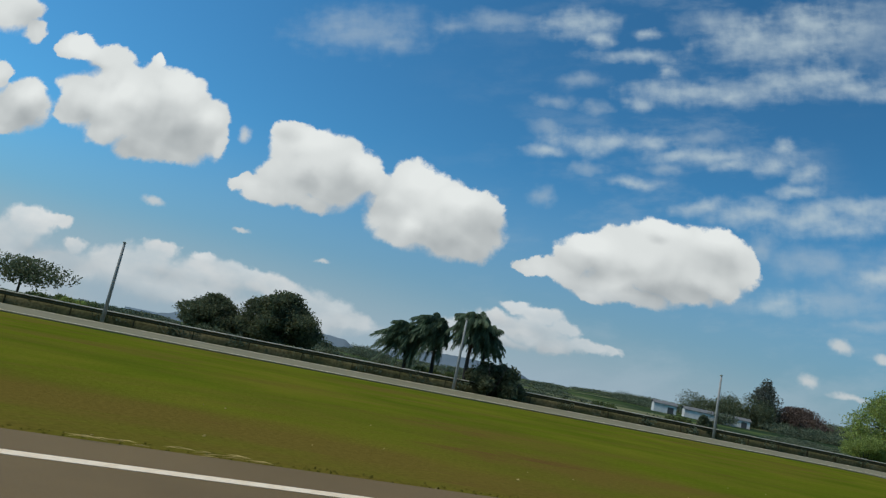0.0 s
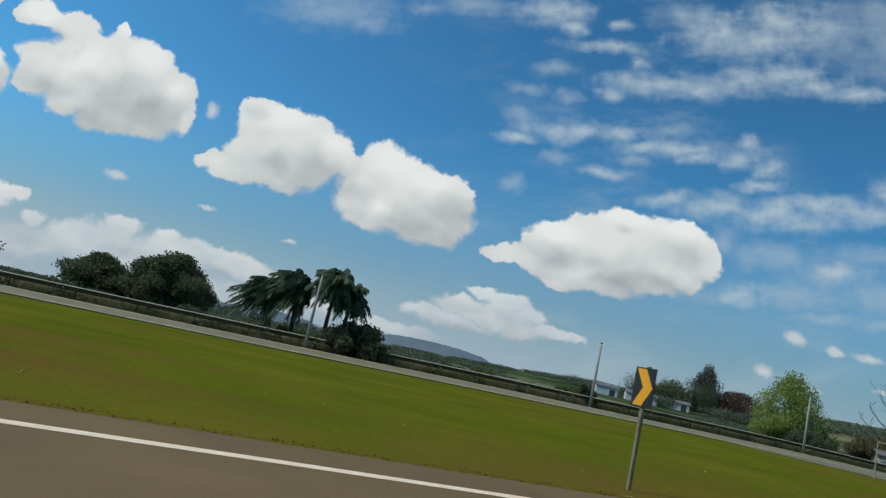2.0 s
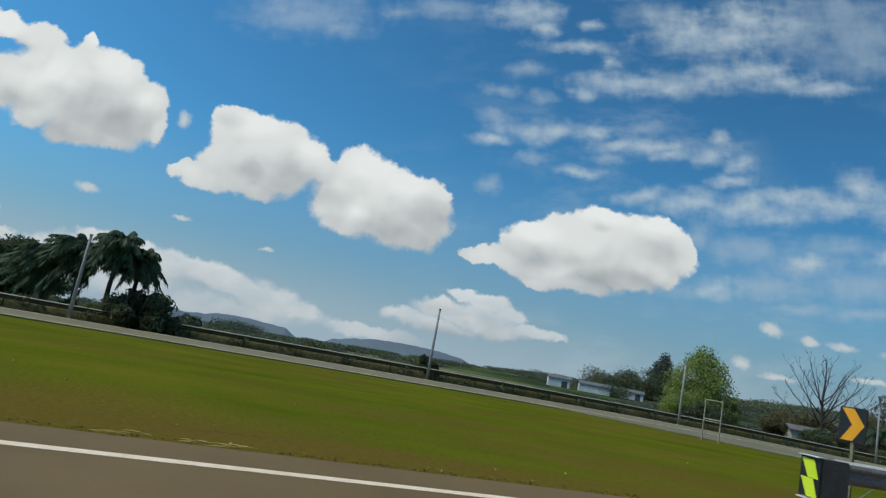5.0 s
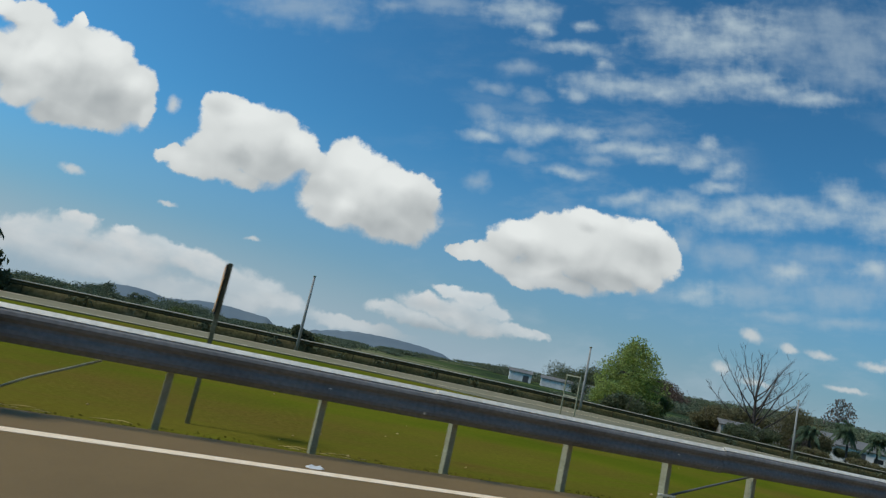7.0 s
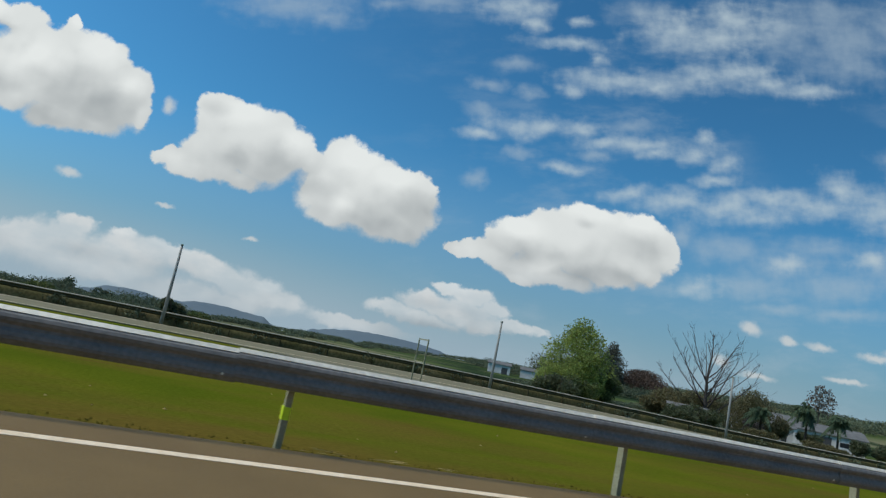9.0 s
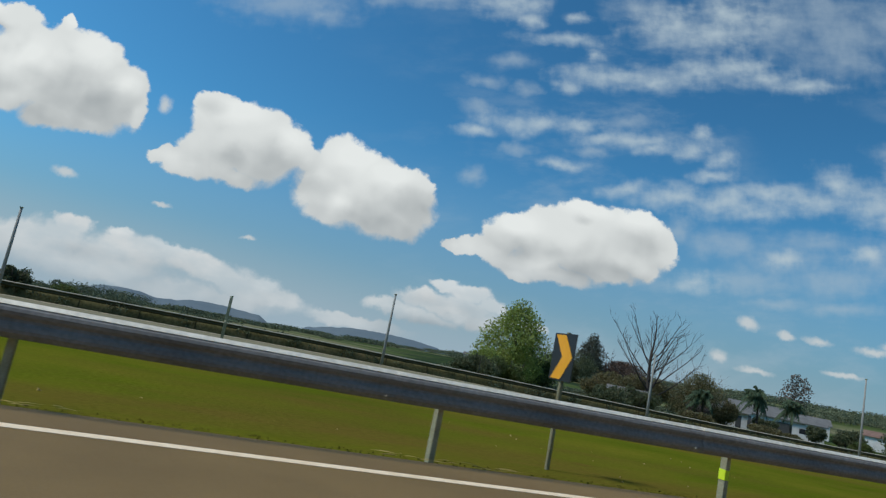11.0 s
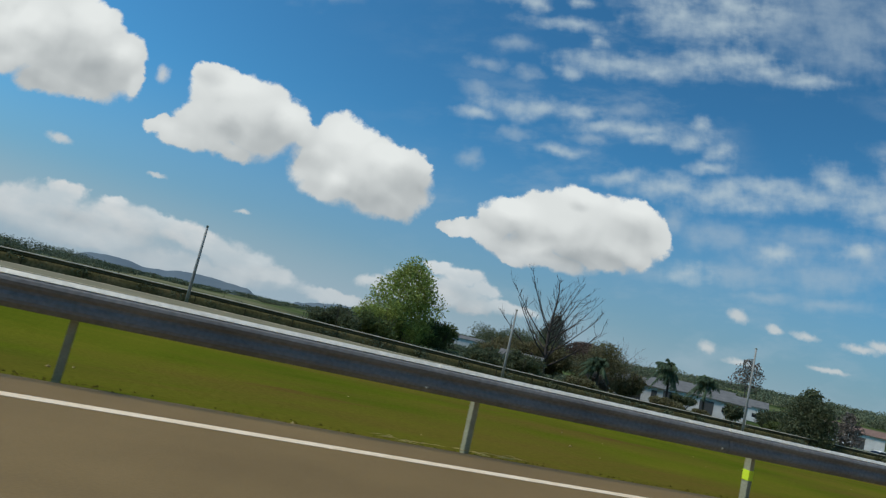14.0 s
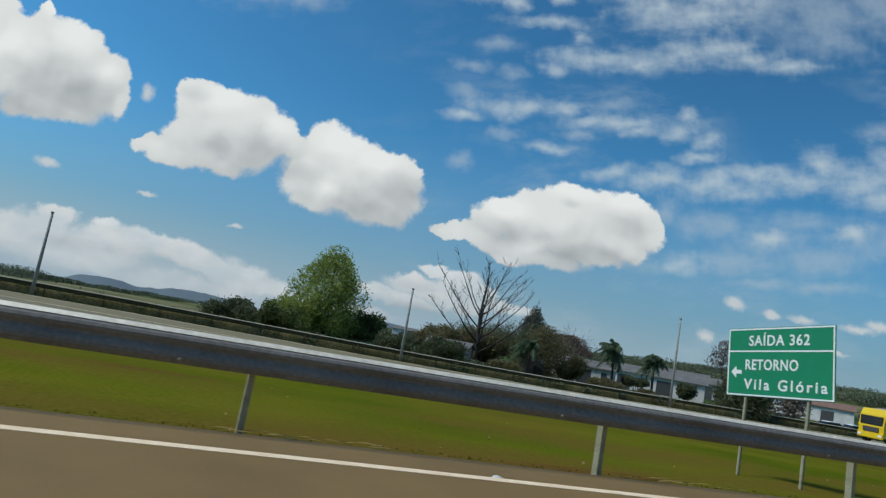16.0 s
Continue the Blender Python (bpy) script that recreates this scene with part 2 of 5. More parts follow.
# the low banks are thinner in places
thin_out = smath("MULTIPLY", wstep(cv, 0.17, 0.05), wstep(wnoise(vmath("MULTIPLY", flat, (1.0, 1.8, 0)), 10.0, 4.0, 0.55).outputs[0], 0.66, 0.36))
cover = smath("MULTIPLY", cover, smath("SUBTRACT", 1.0, smath("MULTIPLY", thin_out, 0.36)))
slope = smath("SUBTRACT", field(masses, vmath("ADD", body, (-0.012, 0.030, 0))), field(masses, body))
relief = wstep(smath("ADD", smath("ADD", smath("MULTIPLY", slope, 0.60), smath("MULTIPLY", shade, 0.30)), smath("MULTIPLY", emboss, 1.0)), 0.72, -0.52)
soft_at = vmath("ADD", flat, vmath("MULTIPLY", warp_a, (0.6, 0.6, 0)))
lit = smath("MULTIPLY_ADD", relief, 0.58, 0.25)
lit = smath("ADD", lit, smath("MULTIPLY", glow(whites, soft_at), 0.26))
lit = smath("SUBTRACT", lit, smath("MULTIPLY", glow(greys, soft_at), 0.30), clamp=True)
wisp = smath("MULTIPLY", smath("MULTIPLY", wstep(smath("ADD", field(wisps, vmath("ADD", flat, vmath("ADD", warp_b, vmath("MULTIPLY", warp_a, (0.3, 0.3, 0))))), smath("MULTIPLY", smath("SUBTRACT", fine, 0.5), 0.9)), -0.1, 0.9), 0.85), front)

# high thin bands, laid along their own slope
along = vmath("DOT_PRODUCT", flat, (math.cos(TILT), math.sin(TILT), 0))
across = vmath("DOT_PRODUCT", flat, (-math.sin(TILT), math.cos(TILT), 0))
band = wnode("ShaderNodeCombineXYZ")
wlink(along, band.inputs[0]), wlink(across, band.inputs[1])
band = band.outputs[0]
band_at = vmath("ADD", band, vmath("MULTIPLY", warp_a, (1.3, 0.75, 0)))
lace = smath("ADD", smath("MULTIPLY", wnoise(vmath("MULTIPLY", band, (1.0, 1.9, 0)), 22.0, 4.0, 0.52).outputs[0], 0.65), smath("MULTIPLY", wnoise(vmath("MULTIPLY", band, (1.6, 1.0, 0)), 34.0, 3.0, 0.5).outputs[0], 0.35))
veil_edge = smath("ADD", smath("MULTIPLY", field(veil, band_at, 0.5), 1.1), smath("MULTIPLY", smath("SUBTRACT", lace, 0.5), 3.0))
veil_cover = smath("MULTIPLY", smath("MULTIPLY", wstep(veil_edge, -0.6, 1.75), 0.82), front)
haze_edge = smath("ADD", field(haze, band_at, 0.4), smath("MULTIPLY", smath("SUBTRACT", lace, 0.5), 2.6))
haze_cover = smath("MULTIPLY", wstep(haze_edge, -0.8, 1.5), 0.54)
# a faint sheet between the bands
sheet = smath("MULTIPLY", wstep(cu, -0.25, 0.35), wstep(wnoise(vmath("MULTIPLY", band, (1.0, 2.4, 0)), 6.0, 5.0, 0.6).outputs[0], 0.46, 0.72))
sheet = smath("MULTIPLY", sheet, wstep(vmath("LENGTH", vmath("ADD", band_at, (-0.66, -0.335, 0))), 0.06, 0.22))
haze_cover = smath("MULTIPLY", smath("MAXIMUM", haze_cover, smath("MULTIPLY", sheet, 0.30)), front)

# behind and overhead the same fair-weather sky goes on
up = smath("ADD", vmath("DOT_PRODUCT", way, (0, 0, 1)), 0.12)
dome = wnode("ShaderNodeCombineXYZ")
sep = wnode("ShaderNodeSeparateXYZ")
wlink(way, sep.inputs[0])
wlink(smath("DIVIDE", sep.outputs[0], smath("MAXIMUM", up, 0.08)), dome.inputs[0])
wlink(smath("DIVIDE", sep.outputs[1], smath("MAXIMUM", up, 0.08)), dome.inputs[1])
rest = smath("MULTIPLY", wstep(wnoise(dome.outputs[0], 1.6, 6.0, 0.55).outputs[0], 0.52, 0.68), smath("SUBTRACT", 1.0, front))

sky = wnode("ShaderNodeTexSky")
sky.sky_type = "NISHITA"
sky.sun_disc = False
sky.sun_elevation, sky.sun_rotation = radians(SUN_EL), radians(SUN_AZ)
sky.air_density, sky.dust_density, sky.ozone_density = 1.0, 0.6, 2.2
SKY = 0.080
blue = wnode("ShaderNodeMix")
blue.data_type, blue.blend_type = "RGBA", "MULTIPLY"
blue.inputs[0].default_value = 1.0
wlink(sky.outputs[0], blue.inputs[6])
blue.inputs[7].default_value = (SKY * 0.42, SKY * 1.12, SKY * 1.41, 1)
# the blue deepens away from the sun
deep = wnode("ShaderNodeVectorMath", op="SCALE")
wlink(blue.outputs[2], deep.inputs[0])
wlink(smath("MULTIPLY_ADD", wstep(cu, -0.9, 0.9), -0.27, 1.10), deep.inputs["Scale"])
hazed = wmix(smath("MULTIPLY", wstep(cv, 0.34, 0.0), 0.80), deep.outputs[0], (0.205, 0.298, 0.385, 1))
hazed = wmix(smath("MULTIPLY", wstep(smath("ADD", cv, smath("MULTIPLY", cu, 0.05)), 0.125, -0.02), 0.72), hazed, (0.365, 0.465, 0.545, 1))
layer = wmix(haze_cover, hazed, (0.385, 0.485, 0.56, 1))
layer = wmix(veil_cover, layer, (0.455, 0.555, 0.61, 1))
puff = wmix(lit, (0.345, 0.38, 0.395, 1), (0.775, 0.81, 0.80, 1))
puff = wmix(smath("MULTIPLY", wstep(cv, 0.20, 0.07), 0.75), puff, wmix(lit, (0.33, 0.375, 0.41, 1), (0.66, 0.69, 0.70, 1)))
layer = wmix(wisp, layer, (0.56, 0.60, 0.61, 1))
layer = wmix(cover, layer, puff)
layer = wmix(rest, layer, (0.60, 0.62, 0.62, 1))
bg = wnode("ShaderNodeBackground")
wlink(layer, bg.inputs[0])
bg.inputs[1].default_value = 1.0
wout = wnode("ShaderNodeOutputWorld")
wlink(bg.outputs[0], wout.inputs[0])
world.cycles.sampling_method = "MANUAL"
world.cycles.sample_map_resolution = 512

sun = new("sun", bpy.data.lights.new("sun", "SUN"))
sun.data.energy, sun.data.angle, sun.data.color = 2.5, radians(14), (1.0, 0.95, 0.86)
sun.matrix_world = look(sun_dir * 100, (0, 0, 0))

# ------------------------------------------------------------ materials


def material(name, build):
    m = bpy.data.materials.new(name)
    m.use_nodes = True
    nt = m.node_tree
    bsdf = nt.nodes["Principled BSDF"]
    build(nt, bsdf)
    return m


def mottled(name, stops, scale=4.0, rough=0.9, detail=6.0, bump=0.0, bump_scale=60.0, metal=0.0, second=None, space="Object", island=0.0, translucent=0.0, spec=None):
    """Colours by two scales of noise. stops: (position, colour). second: (scale, amount) of a finer light and dark grain."""
    def build(nt, bsdf):
        tc = nt.nodes.new("ShaderNodeTexCoord")
        n = nt.nodes.new("ShaderNodeTexNoise")
        n.inputs["Scale"].default_value, n.inputs["Detail"].default_value, n.inputs["Roughness"].default_value = scale, detail, 0.6
        nt.links.new(tc.outputs[space], n.inputs["Vector"])
        ramp = nt.nodes.new("ShaderNodeValToRGB")
        el = ramp.color_ramp.elements
        while len(el) < len(stops):
            el.new(0.5)
        for e, (p, c) in zip(el, stops):
            e.position, e.color = p, (*c, 1)
        nt.links.new(n.outputs[0], ramp.inputs[0])
        col = ramp.outputs[0]
        if second:
            n2 = nt.nodes.new("ShaderNodeTexNoise")
            n2.inputs["Scale"].default_value, n2.inputs["Detail"].default_value = second[0], 3.0
            nt.links.new(tc.outputs[space], n2.inputs["Vector"])
            mr = nt.nodes.new("ShaderNodeMapRange")
            mr.inputs["From Min"].default_value, mr.inputs["From Max"].default_value = 0.3, 0.7
            mr.inputs["To Min"].default_value, mr.inputs["To Max"].default_value = 1 - second[1], 1 + second[1]
            nt.links.new(n2.outputs[0], mr.inputs[0])
            mul = nt.nodes.new("ShaderNodeVectorMath")
            mul.operation = "SCALE"
            nt.links.new(col, mul.inputs[0])
            nt.links.new(mr.outputs[0], mul.inputs["Scale"])
            col = mul.outputs[0]
        if island:
            g = nt.nodes.new("ShaderNodeNewGeometry")
            mr = nt.nodes.new("ShaderNodeMapRange")
            mr.inputs["To Min"].default_value, mr.inputs["To Max"].default_value = 1 - island, 1 + island
            nt.links.new(g.outputs["Random Per Island"], mr.inputs[0])
            mul = nt.nodes.new("ShaderNodeVectorMath")
            mul.operation = "SCALE"
            nt.links.new(col, mul.inputs[0])
            nt.links.new(mr.outputs[0], mul.inputs["Scale"])
            col = mul.outputs[0]
        nt.links.new(col, bsdf.inputs["Base Color"])
        bsdf.inputs["Roughness"].default_value, bsdf.inputs["Metallic"].default_value = rough, metal
        if spec is not None:
            bsdf.inputs["Specular IOR Level"].default_value = spec
        if bump:
            b = nt.nodes.new("ShaderNodeBump")
            nb = nt.nodes.new("ShaderNodeTexNoise")
            nb.inputs["Scale"].default_value, nb.inputs["Detail"].default_value = bump_scale, 4.0
            nt.links.new(tc.outputs[space], nb.inputs["Vector"])
            nt.links.new(nb.outputs[0], b.inputs["Height"])
            b.inputs["Strength"].default_value, b.inputs["Distance"].default_value = bump, 0.02
            nt.links.new(b.outputs[0], bsdf.inputs["Normal"])
        if translucent:
            tr = nt.nodes.new("ShaderNodeBsdfTranslucent")
            nt.links.new(col, tr.inputs[0])
            mix = nt.nodes.new("ShaderNodeMixShader")
            mix.inputs[0].default_value = translucent
            out = nt.nodes["Material Output"]
            nt.links.new(bsdf.outputs[0], mix.inputs[1])
            nt.links.new(tr.outputs[0], mix.inputs[2])
            nt.links.new(mix.outputs[0], out.inputs[0])
    return material(name, build)


ASPHALT = mottled("asphalt", [(0.3, (0.172, 0.107, 0.034)), (0.7, (0.228, 0.144, 0.048))], 0.6, 0.88, bump=0.25, bump_scale=90, second=(70, 0.16))
FAR_ASPHALT = mottled("far_asphalt", [(0.3, (0.165, 0.140, 0.066)), (0.7, (0.225, 0.194, 0.102))], 0.5, 0.9, second=(14, 0.12))
GRAVEL = mottled("pale_gravel", [(0.3, (0.135, 0.120, 0.060)), (0.7, (0.215, 0.190, 0.110))], 0.35, 0.95, second=(9, 0.2))
def darker_stretch(nt, bsdf):
    """Scales the asphalt's colour so that it is darker on the stretch towards -x."""
    g = nt.nodes.new("ShaderNodeNewGeometry")
    s = nt.nodes.new("ShaderNodeSeparateXYZ")
    nt.links.new(g.outputs["Position"], s.inputs[0])
    mr = nt.nodes.new("ShaderNodeMapRange")
    mr.inputs["From Min"].default_value, mr.inputs["From Max"].default_value = -25, 25
    mr.inputs["To Min"].default_value, mr.inputs["To Max"].default_value = 0.80, 1.0
    nt.links.new(s.outputs[0], mr.inputs[0])
    src = bsdf.inputs["Base Color"].links[0].from_socket
    mul = nt.nodes.new("ShaderNodeVectorMath")
    mul.operation = "SCALE"
    nt.links.new(src, mul.inputs[0])
    nt.links.new(mr.outputs[0], mul.inputs["Scale"])
    nt.links.new(mul.outputs[0], bsdf.inputs["Base Color"])


darker_stretch(ASPHALT.node_tree, ASPHALT.node_tree.nodes["Principled BSDF"])
PAINT = mottled("road_paint", [(0.35, (0.82, 0.63, 0.41)), (0.6, (0.93, 0.75, 0.53))], 5.0, 0.7, second=(60, 0.12), bump=0.1)
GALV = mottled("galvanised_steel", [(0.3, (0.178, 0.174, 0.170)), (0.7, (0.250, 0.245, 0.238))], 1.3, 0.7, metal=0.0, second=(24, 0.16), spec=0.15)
# far rail: shade on its face and light on its lip, put into two colours
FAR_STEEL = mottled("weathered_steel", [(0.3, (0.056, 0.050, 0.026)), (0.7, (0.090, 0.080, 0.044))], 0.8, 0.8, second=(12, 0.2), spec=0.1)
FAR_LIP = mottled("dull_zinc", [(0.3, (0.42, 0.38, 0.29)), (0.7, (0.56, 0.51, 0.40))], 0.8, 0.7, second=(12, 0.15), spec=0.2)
# paler copy of the rail's metal, with sky brightness put into its colour
LIT_ZINC = mottled("bright_zinc", [(0.3, (0.82, 0.76, 0.63)), (0.7, (0.94, 0.88, 0.75))], 1.5, 0.5, metal=0.25, second=(18, 0.14))
POST_STEEL = mottled("post_steel", [(0.3, (0.26, 0.25, 0.155)), (0.7, (0.40, 0.38, 0.26))], 5.0, 0.6, metal=0.1, second=(40, 0.14))
DARK_PANEL = mottled("dark_panel", [(0.3, (0.045, 0.045, 0.042)), (0.7, (0.075, 0.073, 0.068))], 4.0, 0.6, second=(30, 0.15))
HEAD_GREY = mottled("weathered_head", [(0.3, (0.088, 0.083, 0.073)), (0.7, (0.125, 0.118, 0.104))], 4.0, 0.7, second=(30, 0.15))
BRACE_GREY = mottled("brace_steel", [(0.3, (0.085, 0.095, 0.10)), (0.7, (0.13, 0.14, 0.145))], 6.0, 0.7, second=(30, 0.15))
BLACK_FILM = mottled("black_film", [(0.3, (0.012, 0.012, 0.013)), (0.7, (0.022, 0.022, 0.024))], 6.0, 0.4)
AMBER = mottled("amber_film", [(0.3, (0.80, 0.34, 0.01)), (0.7, (0.88, 0.40, 0.015))], 6.0, 0.45)
LIME = mottled("lime_film", [(0.3, (0.62, 0.80, 0.02)), (0.7, (0.72, 0.88, 0.04))], 6.0, 0.45)
WHITE = mottled("white_paint", [(0.3, (0.68, 0.68, 0.66)), (0.7, (0.80, 0.80, 0.78))], 3.0, 0.6, second=(25, 0.08))
SIGN_GREEN = mottled("green_film", [(0.3, (0.005, 0.215, 0.095)), (0.7, (0.007, 0.245, 0.110))], 3.0, 0.45)
SIGN_WHITE = mottled("white_film", [(0.3, (0.78, 0.80, 0.78)), (0.7, (0.86, 0.87, 0.86))], 8.0, 0.5)
WOOD_POST = mottled("weathered_wood", [(0.3, (0.17, 0.155, 0.085)), (0.7, (0.28, 0.26, 0.16))], 9.0, 0.85, second=(60, 0.2), bump=0.2)
CONCRETE = mottled("pole_concrete", [(0.3, (0.22, 0.22, 0.20)), (0.7, (0.34, 0.335, 0.31))], 3.0, 0.85, second=(22, 0.15))
BARK = mottled("bark", [(0.3, (0.050, 0.040, 0.032)), (0.7, (0.11, 0.09, 0.072))], 5.0, 0.95, second=(30, 0.25), bump=0.4)
GREY_BARK = mottled("grey_bark", [(0.3, (0.040, 0.032, 0.026)), (0.7, (0.075, 0.060, 0.050))], 5.0, 0.95, second=(30, 0.25))

BARE_TWIGS = mottled("pale_twigs", [(0.3, (0.11, 0.095, 0.075)), (0.7, (0.18, 0.155, 0.125))], 5.0, 0.95, second=(30, 0.25))


def foliage(name, dark, light, translucent=0.3):
    return mottled(name, [(0.32, dark), (0.68, light)], 0.55, 0.65, island=0.35, translucent=translucent, spec=0.25)


LEAF_DARK = foliage("leaf_dark", (0.096, 0.114, 0.062), (0.168, 0.186, 0.096), 0.50)
LEAF_MID = foliage("leaf_mid", (0.100, 0.130, 0.042), (0.165, 0.195, 0.066), 0.42)
LEAF_FRESH = foliage("leaf_fresh", (0.22, 0.275, 0.060), (0.37, 0.43, 0.135), 0.5)
LEAF_PALM = foliage("leaf_palm", (0.072, 0.112, 0.062), (0.130, 0.180, 0.098), 0.45)
LEAF_RED = foliage("leaf_red", (0.110, 0.076, 0.058), (0.170, 0.115, 0.086), 0.3)
LEAF_OLIVE = foliage("leaf_olive", (0.150, 0.138, 0.064), (0.235, 0.206, 0.104), 0.5)
LEAF_GREYGREEN = foliage("leaf_grey_green", (0.085, 0.088, 0.066), (0.135, 0.140, 0.105), 0.3)
LEAF_GREY = foliage("leaf_grey", (0.12, 0.10, 0.085), (0.20, 0.17, 0.14), 0.2)
LEAF_FAR = mottled("leaf_far", [(0.3, (0.098, 0.122, 0.078)), (0.7, (0.178, 0.198, 0.114))], 0.06, 0.8, island=0.3, translucent=0.2, spec=0.2)
BLADES = mottled("grass_blades", [(0.3, (0.10, 0.098, 0.014)), (0.7, (0.18, 0.135, 0.032))], 0.5, 0.9, island=0.25, translucent=0.45, spec=0.0)
STRAW = mottled("dry_straw", [(0.3, (0.34, 0.25, 0.09)), (0.7, (0.52, 0.40, 0.17))], 0.7, 0.9, island=0.3, translucent=0.2, spec=0.0)
BANK = mottled("weedy_bank", [(0.30, (0.072, 0.074, 0.032)), (0.55, (0.115, 0.104, 0.050)), (0.75, (0.165, 0.138, 0.076))], 0.5, 0.95, bump=0.8, bump_scale=3.0, second=(5, 0.35), spec=0.0)
ROOF = mottled("roof_tiles", [(0.3, (0.16, 0.09, 0.065)), (0.7, (0.26, 0.16, 0.12))], 1.0, 0.85, second=(9, 0.2))
GREY_ROOF = mottled("fibre_cement_roof", [(0.3, (0.10, 0.10, 0.095)), (0.7, (0.18, 0.175, 0.165))], 0.8, 0.85, second=(9, 0.15))
WALL_WHITE = mottled("white_render", [(0.3, (0.50, 0.485, 0.45)), (0.7, (0.66, 0.645, 0.61))], 0.7, 0.85, second=(6, 0.08))
WALL_GREY = mottled("grey_render", [(0.3, (0.30, 0.28, 0.26)), (0.7, (0.42, 0.40, 0.37))], 0.7, 0.85, second=(6, 0.12))
GLASS_DARK = mottled("window_glass", [(0.3, (0.02, 0.022, 0.025)), (0.7, (0.035, 0.038, 0.042))], 2.0, 0.12)
TRUCK_YELLOW = mottled("truck_yellow", [(0.3, (0.75, 0.50, 0.01)), (0.7, (0.82, 0.57, 0.015))], 1.5, 0.35)
RUBBER = mottled("tyre_rubber", [(0.3, (0.02, 0.02, 0.02)), (0.7, (0.035, 0.034, 0.033))], 6.0, 0.85)


def ground_material():
    def build(nt, bsdf):
        L = nt.links.new
        geo = nt.nodes.new("ShaderNodeNewGeometry")
        sepx = nt.nodes.new("ShaderNodeSeparateXYZ")
        L(geo.outputs["Position"], sepx.inputs[0])

        def noise_of(scale, detail, stretch=(1, 1, 1)):
            mp = nt.nodes.new("ShaderNodeMapping")
            mp.inputs["Scale"].default_value = stretch
            L(geo.outputs["Position"], mp.inputs[0])
            n = nt.nodes.new("ShaderNodeTexNoise")
            n.inputs["Scale"].default_value, n.inputs["Detail"].default_value, n.inputs["Roughness"].default_value = scale, detail, 0.62
            L(mp.outputs[0], n.inputs["Vector"])
            return n.outputs[0]

        def ramp(value, *stops):
            r = nt.nodes.new("ShaderNodeValToRGB")
            while len(r.color_ramp.elements) < len(stops):
                r.color_ramp.elements.new(0.5)
            for e, (p, c) in zip(r.color_ramp.elements, stops):
                e.position, e.color = p, (*c, 1)
            L(value, r.inputs[0])
            return r.outputs[0]

        def mix(fac, a, b, mode="MIX"):
            m = nt.nodes.new("ShaderNodeMix")
            m.data_type, m.blend_type = "RGBA", mode
            for v, s in ((fac, m.inputs[0]), (a, m.inputs[6]), (b, m.inputs[7])):
                if hasattr(v, "is_output"):
                    L(v, s)
                else:
                    s.default_value = v
            return m.outputs[2]

        lawn = ramp(noise_of(0.26, 3, (0.75, 1, 1)), (0.32, (0.080, 0.106, 0.008)), (0.50, (0.108, 0.125, 0.010)), (0.68, (0.140, 0.136, 0.014)))
        # worn and drier towards the asphalt
        near = nt.nodes.new("ShaderNodeMapRange")
        near.inputs["From Min"].default_value, near.inputs["From Max"].default_value = 6.4, 12.0
        near.inputs["To Min"].default_value, near.inputs["To Max"].default_value = 0.13, 0.0
        L(sepx.outputs[1], near.inputs[0])
        wear = nt.nodes.new("ShaderNodeMath")
        wear.operation = "ADD"
        L(noise_of(0.22, 7, (0.5, 1.2, 1)), wear.inputs[0])
        L(near.outputs[0], wear.inputs[1])
        dry = ramp(wear.outputs[0], (0.46, (0, 0, 0)), (0.70, (1, 1, 1)))
        lawn = mix(dry, lawn, (0.138, 0.100, 0.020, 1))
        soil = ramp(noise_of(0.42, 7, (0.5, 1.2, 1)), (0.63, (0, 0, 0)), (0.72, (1, 1, 1)))
        lawn = mix(soil, lawn, (0.132, 0.074, 0.022, 1))
        grain = ramp(noise_of(14, 5), (0.3, (0.84, 0.84, 0.84)), (0.7, (1.15, 1.15, 1.15)))
        lawn = mix(1.0, lawn, grain, "MULTIPLY")
        fields = ramp(noise_of(0.006, 3, (1, 2.2, 1)), (0.35, (0.055, 0.085, 0.030)), (0.50, (0.085, 0.115, 0.042)), (0.58, (0.20, 0.19, 0.11)), (0.70, (0.10, 0.115, 0.055)))
        woods = ramp(noise_of(0.02, 6), (0.48, (0, 0, 0)), (0.56, (1, 1, 1)))
        fields = mix(woods, fields, (0.030, 0.050, 0.026, 1))
        mr = nt.nodes.new("ShaderNodeMapRange")
        mr.inputs["From Min"].default_value, mr.inputs["From Max"].default_value = 50, 110
        L(sepx.outputs[1], mr.inputs[0])
        col = mix(mr.outputs[0], lawn, fields)
        L(col, bsdf.inputs["Base Color"])
        bsdf.inputs["Roughness"].default_value = 0.95
        bsdf.inputs["Specular IOR Level"].default_value = 0.0
        b = nt.nodes.new("ShaderNodeBump")
        b.inputs["Strength"].default_value, b.inputs["Distance"].default_value = 0.5, 0.05
        L(noise_of(9, 6), b.inputs["Height"])
        L(b.outputs[0], bsdf.inputs["Normal"])
    return material("meadow", build)


MEADOW = ground_material()
# blue distance haze is mixed into the hills' base colour
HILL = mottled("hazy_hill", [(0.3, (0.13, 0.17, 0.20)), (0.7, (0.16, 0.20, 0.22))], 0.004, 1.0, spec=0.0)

# ------------------------------------------------------------ mesh helpers


def part(name, bm, mat, parent=None, label=""):
    me = bpy.data.meshes.new(name)
    bm.to_mesh(me)
    bm.free()
    me.materials.append(mat)
    ob = new(name, me)
    ob.parent = parent
    if label:
        tagged(ob, label)
    return ob


def again(ob, parent, m):
    """Another part on the same mesh."""
    o = new(ob.name.split(".")[0], ob.data)
    o.parent = parent
    o.matrix_basis = m
    return o


